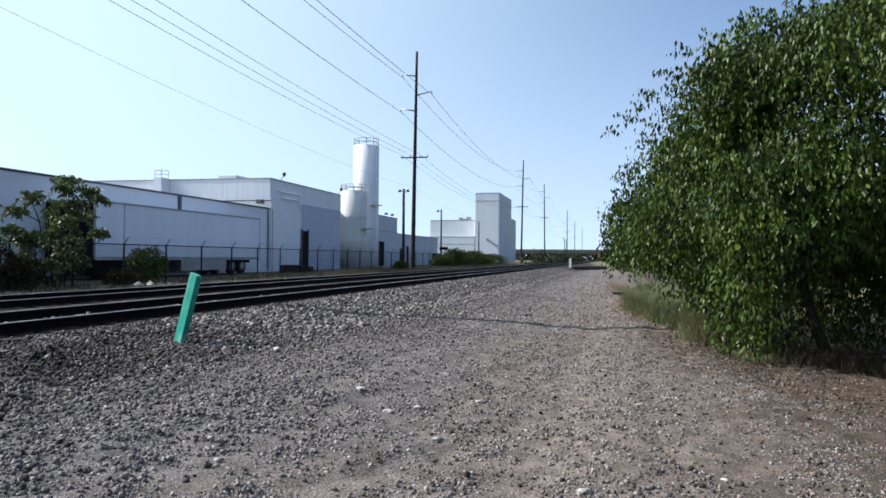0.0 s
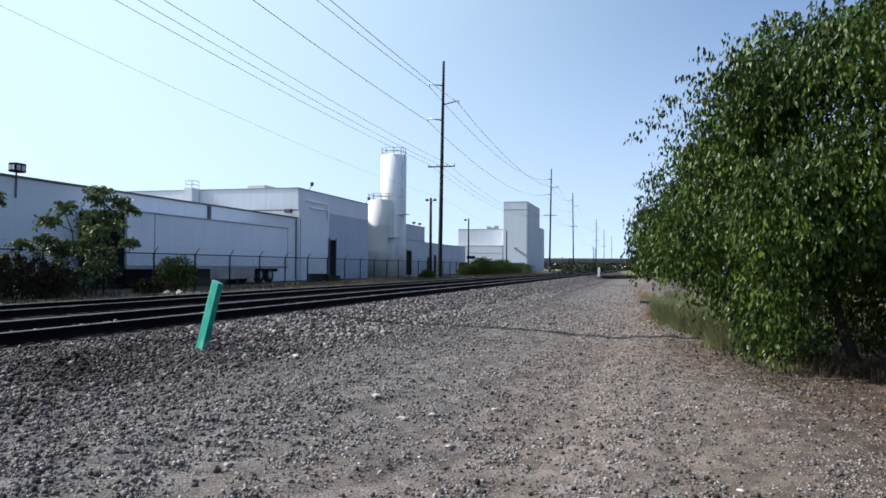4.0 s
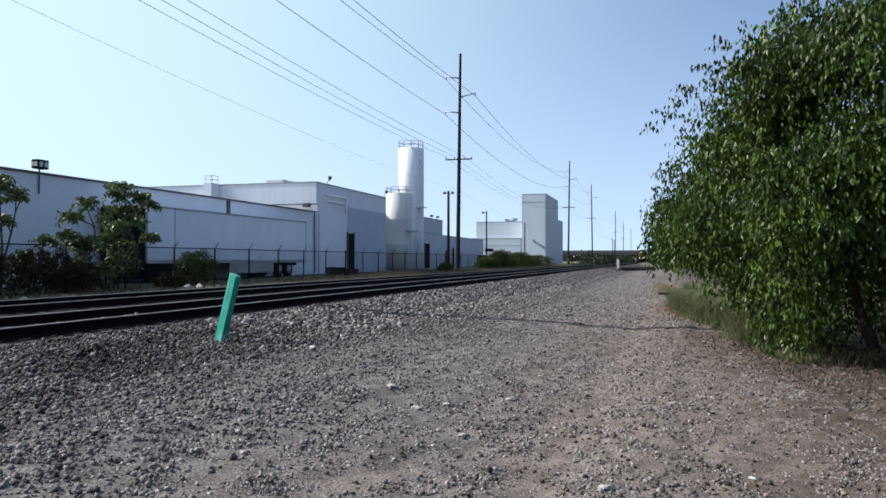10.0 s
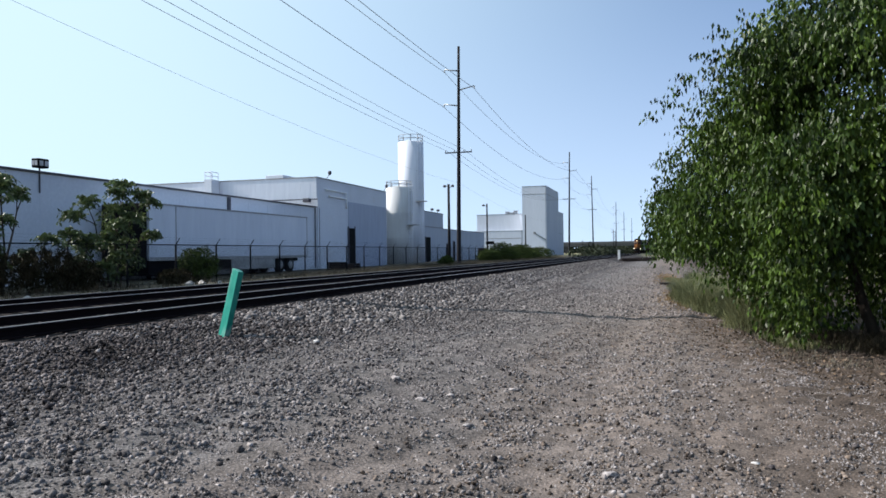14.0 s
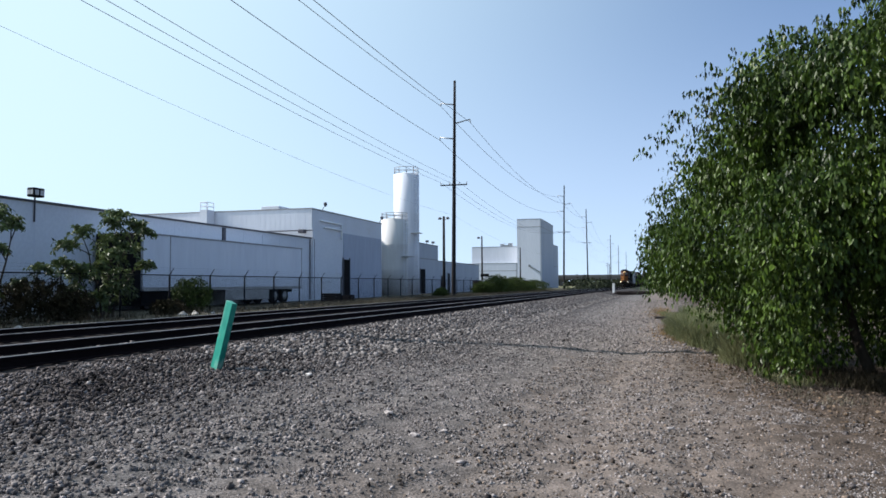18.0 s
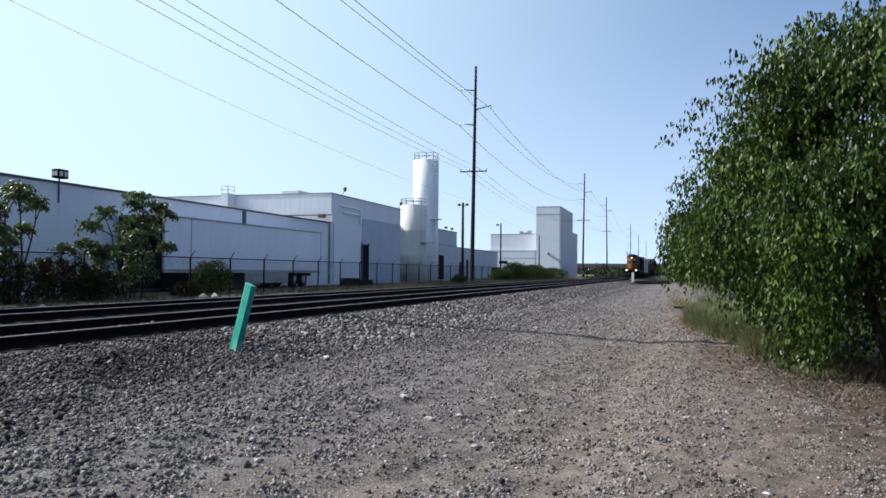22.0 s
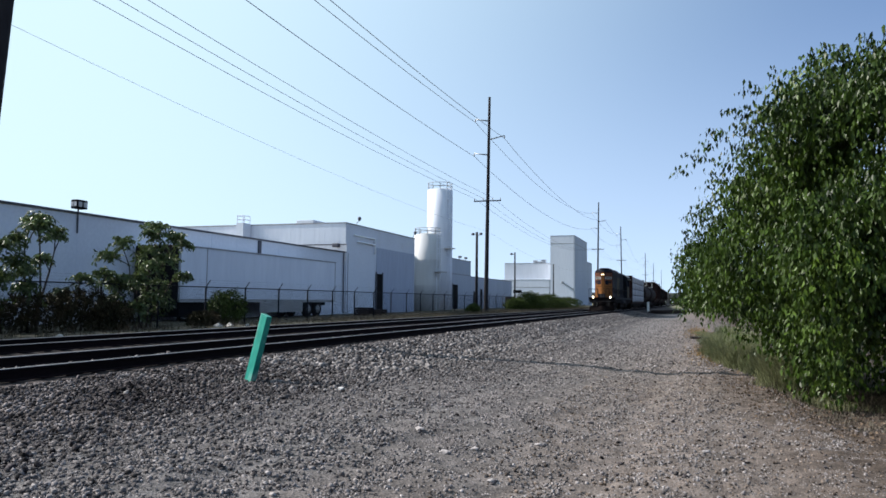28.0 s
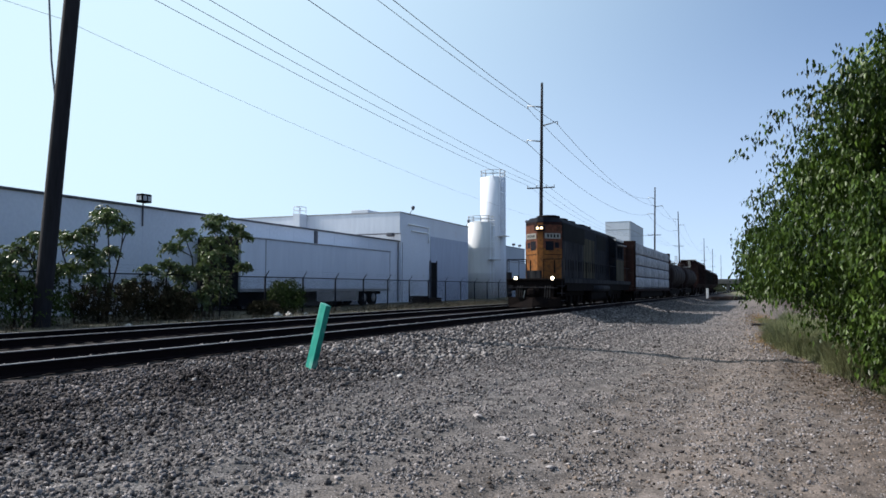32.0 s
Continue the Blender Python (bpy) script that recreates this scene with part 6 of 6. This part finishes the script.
def hopper_car(label, mat, L=18.0, top=4.6):
    t = thing("hopper_car", track_pose(NEAR_TRACK, 135, RAIL_TOP), label, "freight car", "freight train")
    bm = bmesh.new()
    profile_y(bm, [(-0.9, 1.2), (0.9, 1.2), (1.5, 1.9), (1.55, top - 0.5), (1.0, top), (-1.0, top), (-1.55, top - 0.5), (-1.5, 1.9)], 1.6, L - 1.6)
    part("body", bm, mat, t, "weathered car body")
    part("sill", B(-0.35, 0.35, 0.4, L - 0.4, 0.75, 1.2), CAR_BLACK, t)
    # sunlight on the end's top edge, put in as a pale bar
    part("end_walk", box(bmesh.new(), -1.25, 1.25, 1.15, 1.6, top - 0.02, top + 0.12, 0.01), ROOF_PALE, t, "pale crosswise bar painted as the sunlit top edge of the car end")
    n = 14
    for i in range(n + 1):
        y = 1.7 + (L - 3.4) * i / n
        for s in (-1, 1):
            part("side_rib", B(*sorted((s * 1.5, s * 1.62)), y - 0.05, y + 0.05, 1.85, top - 0.55), mat, t)
    part("roof_walk", B(-0.45, 0.45, 1.2, L - 1.2, top + 0.02, top + 0.1), GALV, t, "pale roof walkway")
    for k in range(3):
        y = 3.4 + k * (L - 6.8) / 2
        part("hopper_gate", box(bmesh.new(), -0.7, 0.7, y - 0.9, y + 0.9, 0.5, 1.2, 0.1), CAR_BLACK, t)
    for y in (0.7, L - 0.7):
        handrail(t, [(1.3, y, 1.2), (1.3, y, top), (-1.3, y, top), (-1.3, y, 1.2)], CAR_BLACK, 0.03)
    for y in (1.9, L - 1.9):
        truck(t, y, 2, 1.75, 0.45)
    coupler(t, 0.4, -1)
    coupler(t, L - 0.4, 1)
    t.scale = (0.935, 0.935, 0.935)
    return t


TRAIN, y_off = [], 0.0
for car, length in ((locomotive(), 22.6), (lumber_car("flat car stacked with white wrapped lumber bundles"), 25.2), (tank_car("dark tank car with a railed top platform"), 16.5),
                    (tank_car("second dark tank car with a railed top platform"), 16.5), (hopper_car("tall dark brown covered hopper car", CAR_RED, 18.0, 5.5), 18.0), (hopper_car("dark grey covered hopper car", CAR_GREY, 19.0, 4.7), 19.0), (hopper_car("black covered hopper car", CAR_BLACK, 18.0, 4.5), 18.0)):
    TRAIN.append((car, y_off))
    y_off += length + 0.75

# ---- stones ----
rng = np.random.default_rng(9)


def scatter(n, y0, y1, u0, u1, power=1.0):
    """Places on the ground, denser near the camera."""
    y = y0 + (y1 - y0) * rng.uniform(0, 1, n) ** power
    u = rng.uniform(u0, u1, n)
    return u + TRACK_TURN * y, y


def patchy(x, y):
    """Where stones lie thick: broad lengthwise streaks and blotches."""
    p = np.sin(x * 2.3 + 0.6 * np.sin(y * 0.5)) + 0.8 * np.sin(y * 0.9 + x * 1.1) + 0.7 * np.sin(x * 5.1 - y * 0.7 + 2) + 0.35 * x
    return (p < rng.normal(1.7, 1.6, len(x))) & (x < rng.normal(0.6, 0.9, len(x))) & (y + 0.9 * np.sin(x * 2.7 + 1) + 0.6 * np.sin(x * 5.3 + y) > rng.normal(3.0, 0.8, len(x))) & (ruts(x, y) > rng.normal(-0.010, 0.008, len(x)))


def thinning(x, y):
    """Ballast thins out from the bed towards the road."""
    return smooth(-4.3, -6.6, x - TRACK_TURN * y) > rng.uniform(0, 1, len(x))


def sideways(x, y):
    """Thick by the bed, thinning out into the road."""
    return smooth(-2.4, -4.4, x - TRACK_TURN * y + 0.5 * np.sin(y * 0.8) + 0.3 * np.sin(y * 2.3 + x)) > rng.uniform(0, 1, len(x))


def fading(x, y):
    """Paler shoulder stone comes in gradually along the line."""
    return smooth(6, 16, y) * smooth(-4.0, -5.6, x - TRACK_TURN * y) > rng.uniform(0, 1, len(x))


def lay(name, n, y0, y1, u0, u1, s0, s1, mat, label, power=1.5, keep=None, sink=0.25, heap=0.4):
    x, y = scatter(n, y0, y1, u0, u1, power)
    size = s0 + (s1 - s0) * rng.uniform(0, 1, n) ** 2.2
    if keep is not None:
        k = keep(x, y)
        x, y, size = x[k], y[k], size[k]
    c = np.stack([x, y, ground_z(x, y) + size * (0.5 * 0.65 - sink + rng.uniform(-0.25, heap, len(x)))], -1)
    return tagged(stones_object(name, c, size, mat, rng), label, "stones", kind="stuff")


lay("ballast_stones", 62000, 3, 40, -8.6, -4.3, 0.018, 0.044, BALLAST_STONE, "coarse grey railway ballast", 1.5, thinning, heap=0.8)
lay("ballast_stones", 9000, 4, 60, -10.6, -9.3, 0.03, 0.07, PEBBLE, "grey ballast between the tracks")
lay("gravel", 80000, 2.5, 30, -4.0, 2.6, 0.008, 0.030, PEBBLE, "loose grey crushed stone on the road", 1.5, patchy)
lay("gravel", 52000, 2.5, 34, -6.2, -2.4, 0.010, 0.036, SIDE_STONE, "dark grey crushed stone along the edge of the railway bed", 1.5, sideways)
lay("gravel", 3000, -9, 2.6, -5.2, 4.0, 0.009, 0.034, PEBBLE, "loose grey crushed stone on the road", 1.0)
lay("ballast_stones", 1500, -9, 3.1, -8.6, -3.4, 0.018, 0.054, BALLAST_STONE, "coarse grey railway ballast", 1.0, thinning)
lay("ballast_stones", 34000, 6, 40, -8.5, -4.2, 0.022, 0.06, SHOULDER_STONE, "grey crushed stone on the shoulder of the railway bed", 1.1, fading)
lay("ballast_stones", 7000, 12, 45, -8.4, -5.2, 0.05, 0.10, SHOULDER_STONE, "larger grey stones on the shoulder of the railway bed", 1.1, fading)
lay("ballast_stones", 9000, 38, 100, -8.5, -5.4, 0.04, 0.09, SHOULDER_STONE, "grey crushed stone on the far shoulder of the bed", 1.1)
lay("gravel", 9000, 18, 75, -5.0, 2.0, 0.02, 0.06, PEBBLE, "loose grey crushed stone farther along the road", 1.2)
lay("gravel", 14000, 2.5, 16, -2.0, 4.6, 0.008, 0.028, DIRT_STONE, "sparse loose stone on worn dirt", 1.4)
lay("dark_stones", 2500, 3, 40, -5.0, 2.6, 0.014, 0.045, BALLAST_STONE, "dark stones strewn on the road", 1.2)
lay("pale_stones", 14, 3, 30, -6.0, 1.0, 0.03, 0.06, PALE_STONE, "scattered pale stones on the road", 1.2)


for grit_n, grit_y, grit_u, grit_size, grit_mat in ((90000, (2.4, 11.0), (-4.4, 2.4), (0.006, 0.020), PEBBLE), (46000, (2.4, 11.0), (-6.4, -2.2), (0.009, 0.024), SIDE_STONE),
                                                               (40000, (9.0, 26.0), (-4.6, 1.6), (0.010, 0.026), PEBBLE), (20000, (2.4, 14.0), (0.0, 4.0), (0.006, 0.016), DIRT_STONE)):
    x, y = scatter(grit_n, *grit_y, *grit_u, 1.3)
    size = grit_size[0] + (grit_size[1] - grit_size[0]) * rng.uniform(0, 1, grit_n) ** 1.8
    lumps = np.sin(x * 3.1 + 0.7 * np.sin(y * 1.3)) + np.sin(y * 2.2 + x * 1.7) + 0.6 * np.sin(x * 7.0 - y * 2.0)
    k = lumps < rng.normal(0.9, 1.2, grit_n)
    x, y, size = x[k], y[k], size[k]
    tagged(grit_object("grit", np.stack([x, y, ground_z(x, y)], -1), size, grit_mat, rng), "fine crushed stone chips bedded in the road", "stones", kind="stuff")


def motions():
    """The train rolls towards the camera at a steady speed."""
    for car, off in TRAIN:
        rows = []
        for k in range(17):
            s = 2.0 * k
            rows.append((s, track_pose(NEAR_TRACK, 33.5 + 11.52 * (32 - s) + 0.935 * off, RAIL_TOP)))
        walk(car, rows)


motions()
